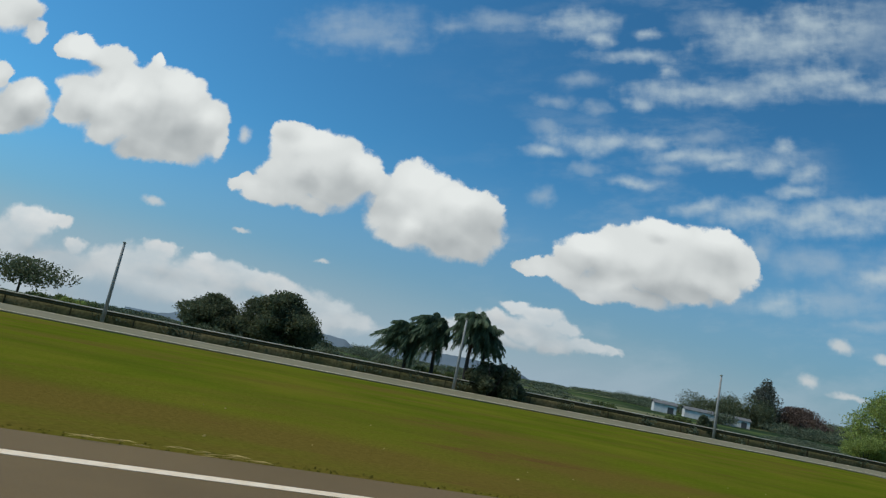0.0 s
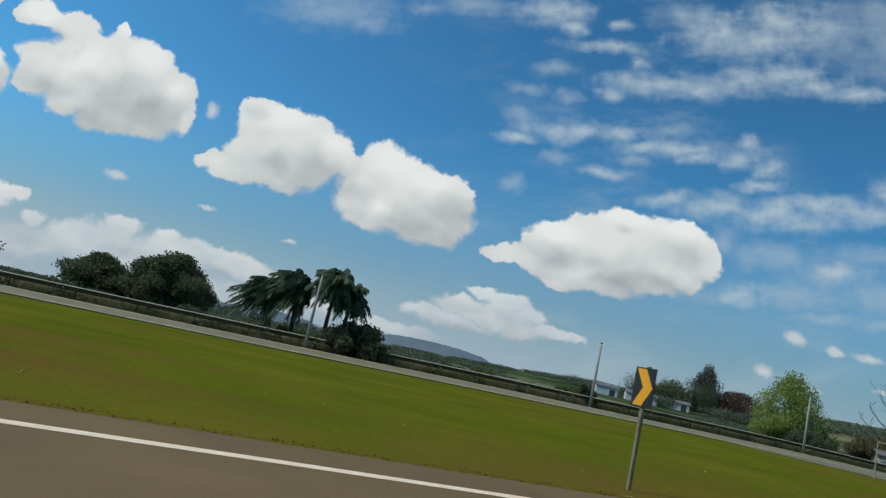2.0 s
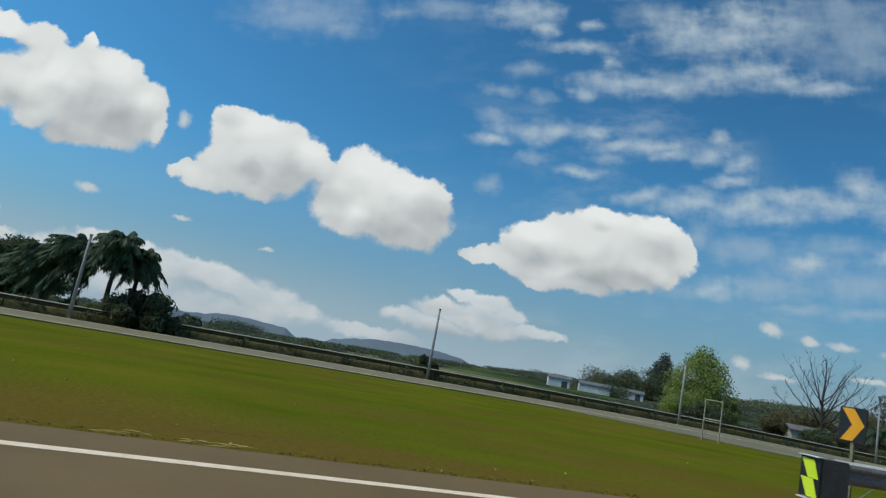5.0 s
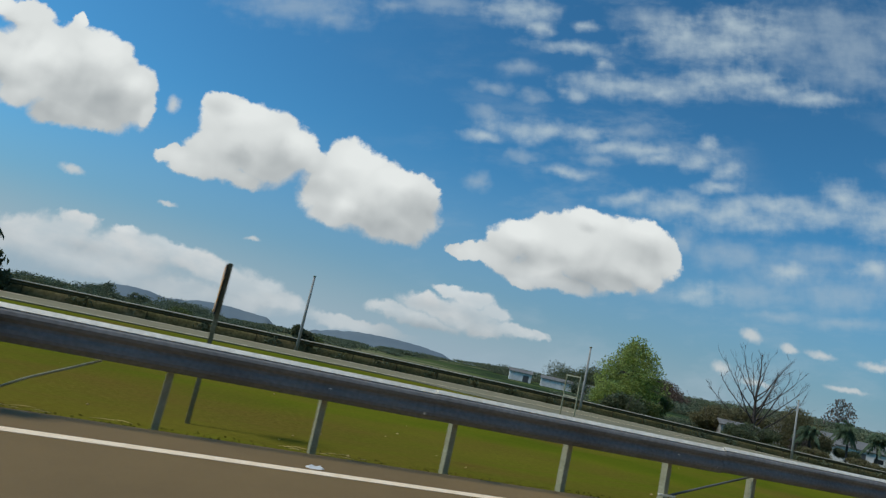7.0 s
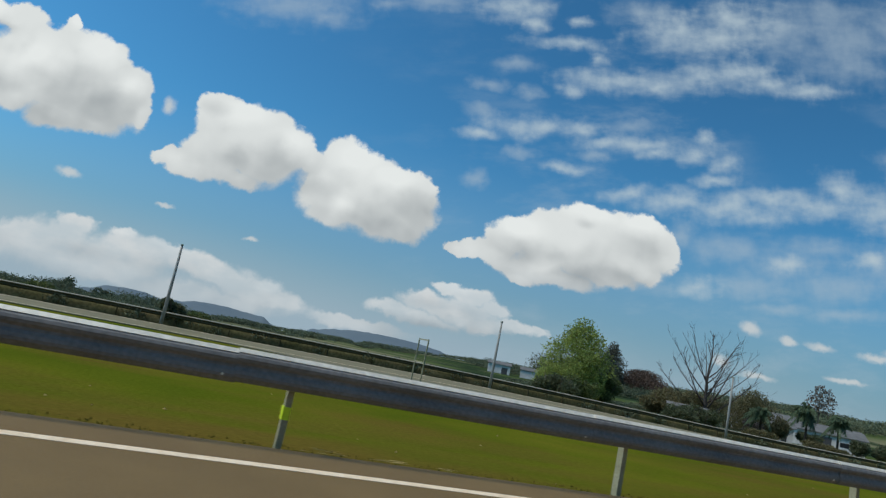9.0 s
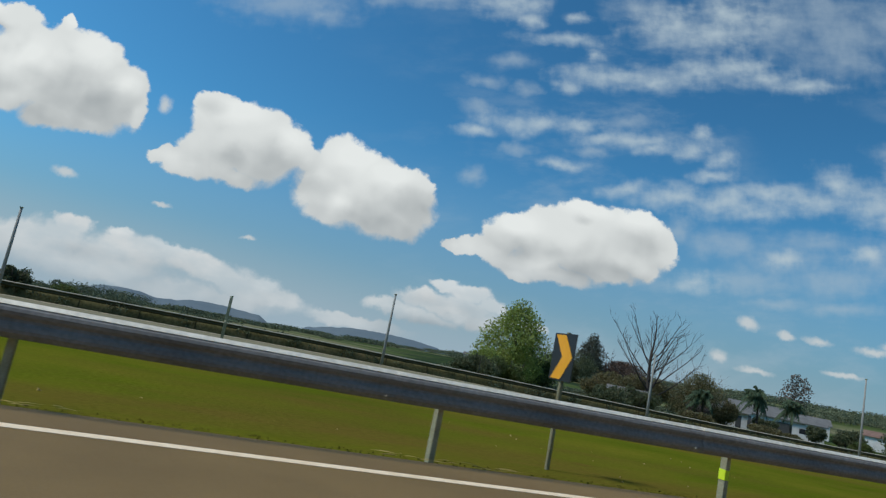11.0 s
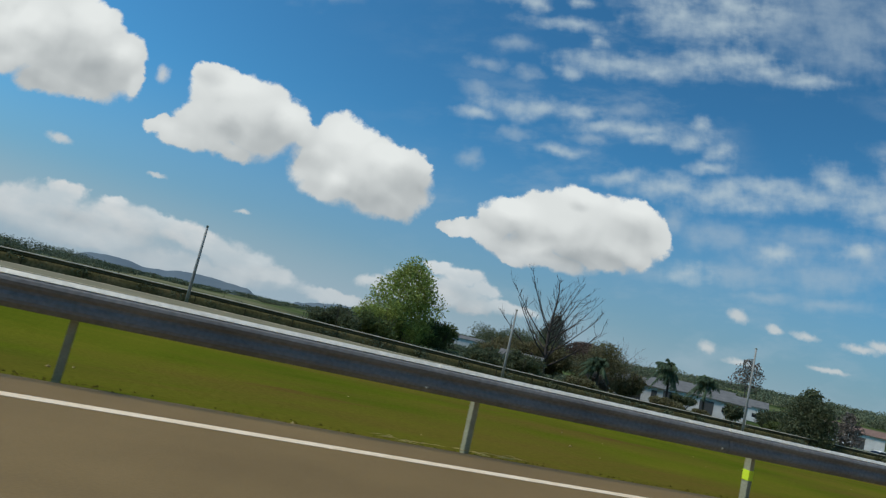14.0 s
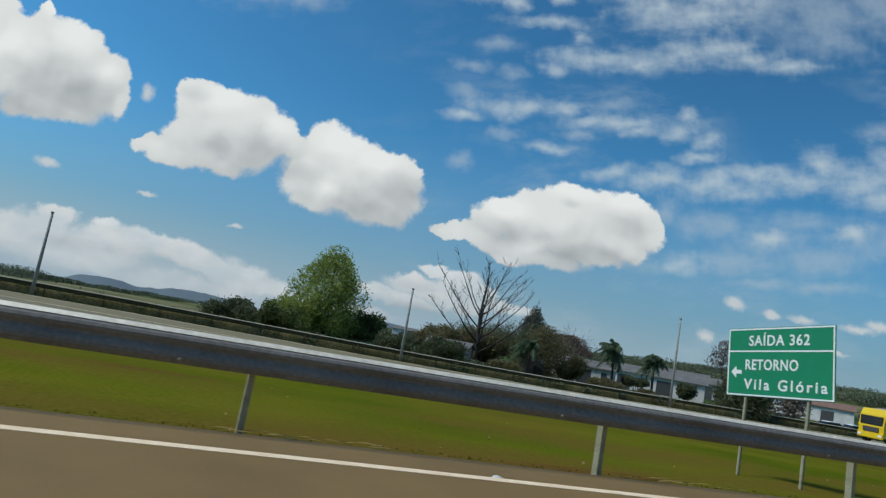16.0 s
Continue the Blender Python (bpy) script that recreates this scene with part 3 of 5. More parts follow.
def raw(name, verts, faces, mat, parent=None, smooth=False):
    me = bpy.data.meshes.new(name)
    me.from_pydata([tuple(v) for v in verts], [], faces)
    me.materials.append(mat)
    if smooth:
        me.shade_smooth()
    ob = new(name, me)
    ob.parent = parent
    return ob


def thing(name, label, category, m=None, group="", kind=""):
    ob = new(name)
    ob.empty_display_size = 0.1
    if m is not None:
        ob.matrix_basis = m
    return tagged(ob, label, category, group, kind)


def add_box(bm, lo, hi, bevel=0.0):
    c = [(a + b) / 2 for a, b in zip(lo, hi)]
    s = [b - a for a, b in zip(lo, hi)]
    r = bmesh.ops.create_cube(bm, size=1, matrix=Matrix.Translation(c) @ Matrix.Diagonal((*s, 1)))
    if bevel:
        es = list({e for v in r["verts"] for e in v.link_edges})
        bmesh.ops.bevel(bm, geom=es, offset=bevel, segments=2, affect="EDGES")
    return bm


def box(lo, hi, bevel=0.0):
    return add_box(bmesh.new(), lo, hi, bevel)


def add_tube(bm, path, radii, sides=8):
    """A tapered tube along points."""
    rings = []
    for i, (p, r) in enumerate(zip(path, radii)):
        p = Vector(p)
        d = (Vector(path[min(i + 1, len(path) - 1)]) - Vector(path[max(i - 1, 0)])).normalized()
        side = d.cross(Vector((0, 1, 0.01)))
        if side.length < 0.05:
            side = d.cross(Vector((1, 0, 0)))
        side.normalize()
        other = d.cross(side)
        rings.append([bm.verts.new(p + r * (math.cos(k * math.tau / sides) * side + math.sin(k * math.tau / sides) * other)) for k in range(sides)])
    for a, b in zip(rings, rings[1:]):
        for k in range(sides):
            bm.faces.new((a[k], a[(k + 1) % sides], b[(k + 1) % sides], b[k])).smooth = True
    bm.faces.new(rings[0][::-1])
    bm.faces.new(rings[-1])
    return bm


def extrude_profile(pts, x0, x1, closed=True):
    """A profile of (y, z) points drawn out along x."""
    bm = bmesh.new()
    a = [bm.verts.new((x0, y, z)) for y, z in pts]
    b = [bm.verts.new((x1, y, z)) for y, z in pts]
    n = len(pts)
    for k in range(n if closed else n - 1):
        bm.faces.new((a[k], b[k], b[(k + 1) % n], a[(k + 1) % n]))
    if closed:
        bm.faces.new(a[::-1])
        bm.faces.new(b)
    bmesh.ops.recalc_face_normals(bm, faces=bm.faces)
    return bm


# ------------------------------------------------------------ land
FAR_NEAR_EDGE, FAR_FAR_EDGE, FAR_RAIL = 38.5, 46.6, 48.0


def curve(x):
    """The near lane's offset to the right: a wide right-hand curve of 690 m radius."""
    a = np.clip(x, -75.0, 60.0)
    return -(a - 18.7) ** 2 / 1380 - (a - 18.7) / 690 * (x - a)


def along_curve(x, y):
    """Takes a place beside a straight road to its place beside the curved one: new x, new y and the change of scale."""
    near_y = y + curve(x)
    near_x = x + 0.49 * (curve(x) - curve(x - 0.49 * np.minimum(y, 10.0)))
    lo, hi = np.maximum(-45.0, x - 0.85 * y), np.minimum(35.0, x - 0.02 * y)
    lo = np.minimum(lo, 23.0)
    hi = np.maximum(hi, lo + 12.0)
    a, b = curve(lo), curve(hi)
    shift = np.clip((a * (x - lo) - b * (x - hi)) / (hi - lo), -8.0, 2.0)
    far_off = np.maximum(y, 10.0)
    turned = np.clip((shift - a) * (x - lo) / far_off, -0.1 * far_off, 0.1 * far_off) * (np.abs(x) < 150 + 1.5 * far_off)
    w = np.clip((y - 10.0) / 25.0, 0.0, 1.0)
    size = np.clip((y + shift - (a + b) / 2) / far_off, 0.9, 1.06)
    return near_x + w * (x + turned - near_x), near_y + w * (y + shift - near_y), 1 + w * (size - 1)


def push_out(x, y):
    """Scale that takes the far carriageway out to the row of poles, which stand just in front of its rail."""
    q = np.clip(x, -60.0, 90.0)
    k = (56.7 - (q - 38.0) ** 2 / 1330) / FAR_RAIL
    rise = np.clip((y - 14.0) / 14.0, 0.0, 1.0)
    fall = np.clip((y - 51.0) / 59.0, 0.0, 1.0)
    beyond = (51.0 * k + (y - 51.0) * (110.0 - 51.0 * k) / 59.0) / np.maximum(y, 1.0)
    return np.where(y < 51.0, 1 + (k - 1) * rise, np.where(fall < 1.0, beyond, 1.0))


def ease(a, b, t):
    t = min(1.0, max(0.0, (t - a) / (b - a)))
    return t * t * (3 - 2 * t)


def far_level(x):
    """Height of the other carriageway, which runs over a slight crest."""
    return -0.62 - 0.30 * ease(0, -60, x) - 0.62 * ease(15, 75, x)


def far_edge(x):
    """Near edge of the other carriageway, which widens to a broad gravel shoulder."""
    return FAR_NEAR_EDGE - 10.5 * ease(0, 22, x)


def land(x, y):
    if y < -9.5:
        return -0.05 - 0.25 * ease(-9.5, -14, y)
    if y < 6.4:
        return -0.06
    if y < 9.5:
        return -0.03 - 0.17 * ease(6.4, 9.5, y)
    z = far_level(x)
    if y < FAR_NEAR_EDGE:
        if y > far_edge(x) - 1.5:
            return z - 0.05
        return -0.20 + (z - 0.02 + 0.20) * ease(8.0, far_edge(x) - 1.5, y) + 0.05 * noise.noise((x * 0.15, y * 0.2, 0)) * ease(9.5, 12, y) * ease(38, 35, y)
    if y < FAR_FAR_EDGE + 2.2:
        return z - 0.06
    base = z - 0.06 - 0.6 * ease(FAR_FAR_EDGE + 2.2, 58, y)
    r = math.hypot(x, y)
    az = math.degrees(math.atan2(x - 5, y))
    slope = -0.027 + 0.011 * ease(-16, 8, az) + (0.013 * ease(5, 26, az) + 0.022 * ease(28, 50, az)) * ease(170, 430, r)
    far = 1.15 + r * slope * (1 + 0.12 * noise.noise((x * 0.006, y * 0.006, 7))) + 0.5 * noise.noise((x * 0.02, y * 0.02, 3))
    return base + (far - base) * ease(75, 170, y)


def spread(lo, hi, step, grow):
    out, v = [lo], lo
    while v < hi:
        v += step
        step *= grow
        out.append(min(v, hi))
    return out


def build_ground():
    ys = [-1500, -600, -200, -80, -40, -20, -14, -11.5, -9.5, -9.4, 6.3, 6.4, 6.7, 7.2, 8.0, 9.0, 9.6]
    ys += [10.5 + 1.0 * k for k in range(28)] + [38.5, 46.6, 48.9, 51, 54, 58] + spread(62, 3200, 5, 1.08)
    xs = [-v for v in spread(110, 2600, 8, 1.13)][::-1] + [-108 + 2.0 * k for k in range(124)] + spread(142, 3000, 8, 1.12)
    verts = [(x, y, land(x, y)) for y in ys for x in xs]
    w = len(xs)
    faces = [(j * w + i, j * w + i + 1, (j + 1) * w + i + 1, (j + 1) * w + i) for j in range(len(ys) - 1) for i in range(w - 1)]
    return tagged(raw("ground", verts, faces, MEADOW, smooth=True), "mown grass verge and rolling farmland, green with dry patches", "ground", kind="structure")


ground = build_ground()


def strip(name, mat, x0, x1, y0, y1, height, thick, label, category, step=6.0):
    """A slab that follows the level given by height(x)."""
    xs = [x0 + (x1 - x0) * k / math.ceil((x1 - x0) / step) for k in range(math.ceil((x1 - x0) / step) + 1)]
    verts, faces = [], []
    for x in xs:
        z = height(x)
        near = y0(x) if callable(y0) else y0
        verts += [(x, near, z), (x, y1, z), (x, y1, z - thick), (x, near, z - thick)]
    for k in range(len(xs) - 1):
        a, b = 4 * k, 4 * k + 4
        faces += [(a + i, b + i, b + (i + 1) % 4, a + (i + 1) % 4) for i in range(4)]
    faces += [(0, 1, 2, 3), tuple(len(verts) - 4 + i for i in (3, 2, 1, 0))]
    ob = raw(name, verts, faces, mat)
    bm = bmesh.new()
    bm.from_mesh(ob.data)
    bmesh.ops.recalc_face_normals(bm, faces=bm.faces)
    bm.to_mesh(ob.data)
    bm.free()
    return tagged(ob, label, category, kind="structure")


road = strip("road", ASPHALT, -400, 600, -9.2, 6.38, lambda x: 0.0, 0.12, "brownish worn asphalt of the near carriageway", "road")
far_road = strip("road_far", FAR_ASPHALT, -400, 600, FAR_NEAR_EDGE, FAR_FAR_EDGE, far_level, 0.12, "pale grey asphalt of the opposite carriageway", "road", 4.0)
strip("road_shoulder", GRAVEL, 0, 600, far_edge, FAR_NEAR_EDGE - 0.004, lambda x: far_level(x) - 0.004, 0.3, "pale gravel shoulder beside the opposite carriageway", "road", 2.0)
strip("edge_line", PAINT, -400, 600, 5.522, 5.66, lambda x: 0.004, 0.006, "continuous white painted edge line, slightly worn", "road marking")
for y in (FAR_NEAR_EDGE + 0.7, FAR_FAR_EDGE - 0.8):
    strip("edge_line", PAINT, -400, 600, y, y + 0.15, lambda x: far_level(x) + 0.004, 0.006, "white edge line on the opposite carriageway", "road marking")


def marking(name, label, pts):
    bm = bmesh.new()
    vs = [bm.verts.new((x, y, 0.001)) for x, y in pts]
    f = bm.faces.new(vs)
    r = bmesh.ops.extrude_face_region(bm, geom=[f])
    bmesh.ops.translate(bm, vec=(0, 0, 0.0045), verts=[v for v in r["geom"] if isinstance(v, bmesh.types.BMVert)])
    bmesh.ops.recalc_face_normals(bm, faces=bm.faces)
    return tagged(part(name, bm, PAINT), label, "road marking", kind="structure")


# ------------------------------------------------------------ near guard rail
RAIL_Y = 6.41
W_FRONT = [(0.012, 0.786), (-0.006, 0.784), (-0.060, 0.727), (-0.071, 0.697), (-0.062, 0.667), (-0.034, 0.634), (-0.034, 0.606), (-0.050, 0.575), (-0.055, 0.540), (-0.048, 0.509), (-0.012, 0.462), (0.0, 0.457)]
W_FRONT = [(y, 0.786 - 0.93 * (0.786 - z)) for y, z in W_FRONT]
W_BEAM = W_FRONT + [(y + 0.006, z) for y, z in W_FRONT[::-1]]


def c_post(height, w=0.062, d=0.10, t=0.008):
    """A rolled steel channel, open to one side."""
    pts = [(-w / 2, 0), (w / 2, 0), (w / 2, t), (-w / 2 + t, t), (-w / 2 + t, d - t), (w / 2, d - t), (w / 2, d), (-w / 2, d)]
    bm = bmesh.new()
    a = [bm.verts.new((x, y, -0.35)) for x, y in pts]
    b = [bm.verts.new((x, y, height)) for x, y in pts]
    for k in range(8):
        bm.faces.new((a[k], a[(k + 1) % 8], b[(k + 1) % 8], b[k]))
    bm.faces.new(a[::-1]), bm.faces.new(b)
    bmesh.ops.recalc_face_normals(bm, faces=bm.faces)
    return bm


def near_rail():
    rail = thing("guard_rail", "galvanised steel W-beam guard rail with channel posts beside the road", "guard rail")
    first, last = -12.57, 120
    beam = lit_strip = None

    def lift(x):
        return 0.028 + 0.034 * ease(-12, 2, x)

    x = first
    while x < last:
        if beam is None:
            beam = part("beam", extrude_profile([(RAIL_Y - 0.03 + y, z) for y, z in W_BEAM], 0, 4.02), GALV, rail, "galvanised corrugated steel beam")
            beam.matrix_basis = pose(x, 0, lift(x))
        else:
            again(beam, rail, pose(x, -0.004 * (round((x - first) / 4) % 2), lift(x)))
        # pale strip on the upper slope stands in for sky and sun
        if lit_strip is None:
            lit_strip = part("top_edge", extrude_profile([(RAIL_Y - 0.03 + y, z) for y, z in ((0.014, 0.790), (-0.010, 0.7905), (-0.042, 0.755), (-0.038, 0.750), (-0.008, 0.782), (0.014, 0.783))], 0, 4.0), LIT_ZINC, rail, "upper edge of the beam, coloured bright as if skylit")
            lit_strip.matrix_basis = pose(x, -0.004, lift(x) + 0.001)
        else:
            again(lit_strip, rail, pose(x, -0.004 - 0.004 * (round((x - first) / 4) % 2), lift(x) + 0.001))
        x += 4.0
    stations = [-11.14, -9.69, -8.25, -6.77, -5.29, -3.87] + [4.0 * k for k in range(31)]
    post = block = bolt = None
    for i, x in enumerate(stations):
        lean = random.uniform(-0.8, 0.8)
        m = pose(x, RAIL_Y + 0.06, 0, random.uniform(-0.8, 0.8), lean, random.uniform(-3, 3))
        if post is None:
            post = part("post", c_post(0.735), POST_STEEL, rail, "grey steel channel post")
            post.matrix_basis = m
            block = part("spacer", box((-0.05, RAIL_Y - 0.045, 0.50), (0.05, RAIL_Y + 0.06, 0.69), 0.006), POST_STEEL, rail)
            block.matrix_basis = pose(x, 0, lift(x))
            bm = bmesh.new()
            bmesh.ops.create_cone(bm, cap_ends=True, segments=8, radius1=0.018, radius2=0.013, depth=0.02, matrix=pose(0, RAIL_Y - 0.058, 0.595, 90))
            bolt = part("bolt", bm, LIT_ZINC, rail, "bright bolt head")
            bolt.matrix_basis = pose(x, 0, lift(x))
        else:
            again(post, rail, m), again(block, rail, pose(x, 0, lift(x))), again(bolt, rail, pose(x, 0, lift(x)))
    x = first + 4.0
    while x < last:
        for dx, dz in ((-0.10, 0.105), (0.10, 0.105), (-0.10, -0.06), (0.10, -0.06)):
            again(bolt, rail, pose(x + dx, -0.006, dz + lift(x)))
        x += 4.0
    tape = None
    for x in (0.0, 16.0, 32.0, 48.0, 64.0):
        if tape is None:
            tape = part("reflector", box((-0.036, RAIL_Y + 0.055, 0.25), (0.036, RAIL_Y + 0.165, 0.38), 0.003), LIME, rail, "lime yellow reflective tape on the post")
            tape.matrix_basis = pose(x, 0, 0)
        else:
            again(tape, rail, pose(x, 0, 0))
    part("foot_rod", box((-5.41, RAIL_Y + 0.035, 0.115), (-5.15, RAIL_Y + 0.055, 0.14), 0.004), LIT_ZINC, rail, "short pale rod across the foot of a post")
    bm = bmesh.new()
    add_tube(bm, [(-5.28, RAIL_Y + 0.10, 0.10), (-4.65, RAIL_Y + 0.09, 0.30), (-3.95, RAIL_Y + 0.07, 0.52)], [0.014, 0.014, 0.014], 8)
    part("brace", bm, BRACE_GREY, rail, "slanting blue-grey steel brace behind the beam")
    # buffer head at the start of the rail
    head = part("end_box", box((-13.10, RAIL_Y - 0.28, 0.33), (-12.56, RAIL_Y - 0.01, 0.81), 0.02), HEAD_GREY, rail, "dark steel impact head at the end of the rail")
    part("end_marker", box((-13.14, RAIL_Y - 0.30, 0.31), (-13.105, RAIL_Y + 0.01, 0.82), 0.004), BLACK_FILM, rail, "black and lime striped hazard marker")
    stripe = None
    for z in (0.36, 0.60):
        bm = bmesh.new()
        p = [(-13.144, RAIL_Y - 0.28, z - 0.06), (-13.144, RAIL_Y - 0.12, z - 0.05), (-13.144, RAIL_Y - 0.01, z + 0.19), (-13.144, RAIL_Y - 0.20, z + 0.18)]
        f = bm.faces.new([bm.verts.new(v) for v in p])
        r = bmesh.ops.extrude_face_region(bm, geom=[f])
        bmesh.ops.translate(bm, vec=(-0.003, 0, 0), verts=[v for v in r["geom"] if isinstance(v, bmesh.types.BMVert)])
        bmesh.ops.recalc_face_normals(bm, faces=bm.faces)
        part("marker_stripe", bm, LIME, rail, "lime yellow reflective stripe")
    for z in (0.285, 0.822):
        part("marker_lip", box((-13.19, RAIL_Y - 0.30, z - 0.006), (-13.02, RAIL_Y + 0.01, z + 0.006), 0.002), WHITE, rail, "white folded lip")
    part("end_post", box((-12.65, RAIL_Y - 0.16, -0.3), (-12.56, RAIL_Y - 0.05, 0.42), 0.01), DARK_PANEL, rail, "dark breakaway end post")
    part("foot_block", box((-12.82, RAIL_Y - 0.22, -0.1), (-12.62, RAIL_Y - 0.05, 0.07), 0.015), CONCRETE, rail, "small concrete footing")
    bm = bmesh.new()
    add_tube(bm, [(-12.5, RAIL_Y - 0.1, 0.08), (-12.2, RAIL_Y - 0.04, 0.26), (-11.7, RAIL_Y, 0.50)], [0.011, 0.011, 0.011], 6)
    part("anchor_cable", bm, POST_STEEL, rail, "steel anchor cable")
    return rail


near_rail()

# ------------------------------------------------------------ far guard rail


def far_guard_rail():
    rail = thing("guard_rail", "steel guard rail along the opposite carriageway", "guard rail")
    verts, faces = [], []
    xs = [-300 + 6 * k for k in range(134)]
    prof = [(y, z) for y, z in W_BEAM]
    n = len(prof)
    for x in xs:
        z0 = far_level(x)
        verts += [(x, FAR_RAIL + y, z + z0) for y, z in prof]
    for k in range(len(xs) - 1):
        faces += [(k * n + i, (k + 1) * n + i, (k + 1) * n + (i + 1) % n, k * n + (i + 1) % n) for i in range(n)]
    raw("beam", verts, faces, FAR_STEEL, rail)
    # pale lip paints the light along the beam's top
    lip, lf = [], []
    for x in xs:
        z0 = far_level(x)
        lip += [(x, FAR_RAIL + 0.014, z0 + 0.797), (x, FAR_RAIL - 0.02, z0 + 0.795), (x, FAR_RAIL - 0.055, z0 + 0.745), (x, FAR_RAIL + 0.014, z0 + 0.745)]
    for k in range(len(xs) - 1):
        lf += [(k * 4 + i, (k + 1) * 4 + i, (k + 1) * 4 + (i + 1) % 4, k * 4 + (i + 1) % 4) for i in range(4)]
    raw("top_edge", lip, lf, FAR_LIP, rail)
    post = None
    for k in range(75):
        x = -110 + 4.0 * k
        m = pose(x, FAR_RAIL + 0.05, far_level(x))
        if post is None:
            post = part("post", c_post(0.72), FAR_STEEL, rail)
            post.matrix_basis = m
        else:
            again(post, rail, m)


far_guard_rail()


def weedy_bank():
    """A low uneven earth bank with rough growth right behind the far rail."""
    xs = [-140 + 1.0 * k for k in range(330)]
    prof = ((0.14, -0.12, 0.0), (0.20, 0.30, 0.10), (0.42, 0.52, 0.14), (1.1, 0.50, 0.16), (2.4, 0.20, 0.12), (4.6, -0.35, 0.0))
    verts, faces = [], []
    for x in xs:
        z0 = far_level(x)
        for k, (o, h, wob) in enumerate(prof):
            y = FAR_RAIL + o
            verts.append((x, y + 0.10 * noise.noise((x * 0.9, k * 1.7, 2)) * (k > 0), z0 + h + wob * noise.noise((x * 0.35, k * 0.6, 5)) + 0.6 * wob * noise.noise((x * 1.3, k, 9))))
    n = len(prof)
    for i in range(len(xs) - 1):
        faces += [(i * n + k, (i + 1) * n + k, (i + 1) * n + k + 1, i * n + k + 1) for k in range(n - 1)]
    return tagged(raw("bank", verts, faces, BANK, smooth=True), "low weedy earth bank behind the far guard rail", "bank", kind="structure")


weedy_bank()

# ------------------------------------------------------------ signs


def chevron_sign(x, y, top, base, size):
    s = thing("chevron_sign", "black chevron sign with an amber arrow on a slim post", "road sign", pose(x, y, 0), group="chevron signs")
    part("post", box((0.012, -0.028, base - 0.4), (0.06, 0.028, top + 0.02), 0.006), WOOD_POST, s, "weathered square post")
    part("plate", box((-0.006, -0.27 * size, top - 0.62 * size), (0.006, 0.27 * size, top), 0.003), BLACK_FILM, s, "black sheet metal plate")
    bm = bmesh.new()
    # the arrow points towards -y, which is the road's right as traffic meets it
    for a, b in ((0.60, 0.31), (0.02, 0.31)):
        bm.faces.new([bm.verts.new((-0.0075, yy * size, top - zz * size)) for yy, zz in ((0.225, a), (-0.015, a), (-0.235, b), (0.005, b))])
    r = bmesh.ops.extrude_face_region(bm, geom=list(bm.faces))
    bmesh.ops.translate(bm, vec=(-0.0025, 0, 0), verts=[v for v in r["geom"] if isinstance(v, bmesh.types.BMVert)])
    bmesh.ops.recalc_face_normals(bm, faces=bm.faces)
    part("arrow", bm, AMBER, s, "amber reflective chevron")
    return s


chevron_sign(-30.1, 7.42, 1.56, -0.14, 0.87)
chevron_sign(-10.9, 7.42, 1.62, -0.15, 0.88)
chevron_sign(13.95, 7.42, 1.68, -0.17, 1.0)


def lettering(body, size, loc, parent, squeeze=1.0, gap=1.0):
    """Words standing on the sign's face, which looks towards -x; each word is a part of its own."""
    cu_ = bpy.data.curves.new("letters", "FONT")
    cu_.body, cu_.size, cu_.extrude, cu_.offset, cu_.space_character = body, size, 0.002, 0.005, gap
    tmp = bpy.data.objects.new("letters", cu_)
    scene.collection.objects.link(tmp)
    whole = bpy.data.meshes.new_from_object(tmp.evaluated_get(bpy.context.evaluated_depsgraph_get()))
    bpy.data.objects.remove(tmp)
    xs = sorted(v.co.x for v in whole.vertices)
    cuts = sorted(range(1, len(xs)), key=lambda k: xs[k - 1] - xs[k])[:body.count(" ")]
    bounds = [-9.0] + sorted((xs[k - 1] + xs[k]) / 2 for k in cuts) + [9.0]
    for lo, hi in zip(bounds, bounds[1:]):
        bm = bmesh.new()
        bm.from_mesh(whole)
        bmesh.ops.delete(bm, geom=[v for v in bm.verts if not lo < v.co.x < hi], context="VERTS")
        word = part("lettering", bm, SIGN_WHITE, parent)
        word.data.materials.clear()
        word.data.materials.append(SIGN_WHITE)
        word.matrix_basis = Matrix.Translation(loc) @ Matrix(((0, 0, -1, 0), (-1, 0, 0, 0), (0, 1, 0, 0), (0, 0, 0, 1))) @ Matrix.Diagonal((squeeze, 1, 1, 1))


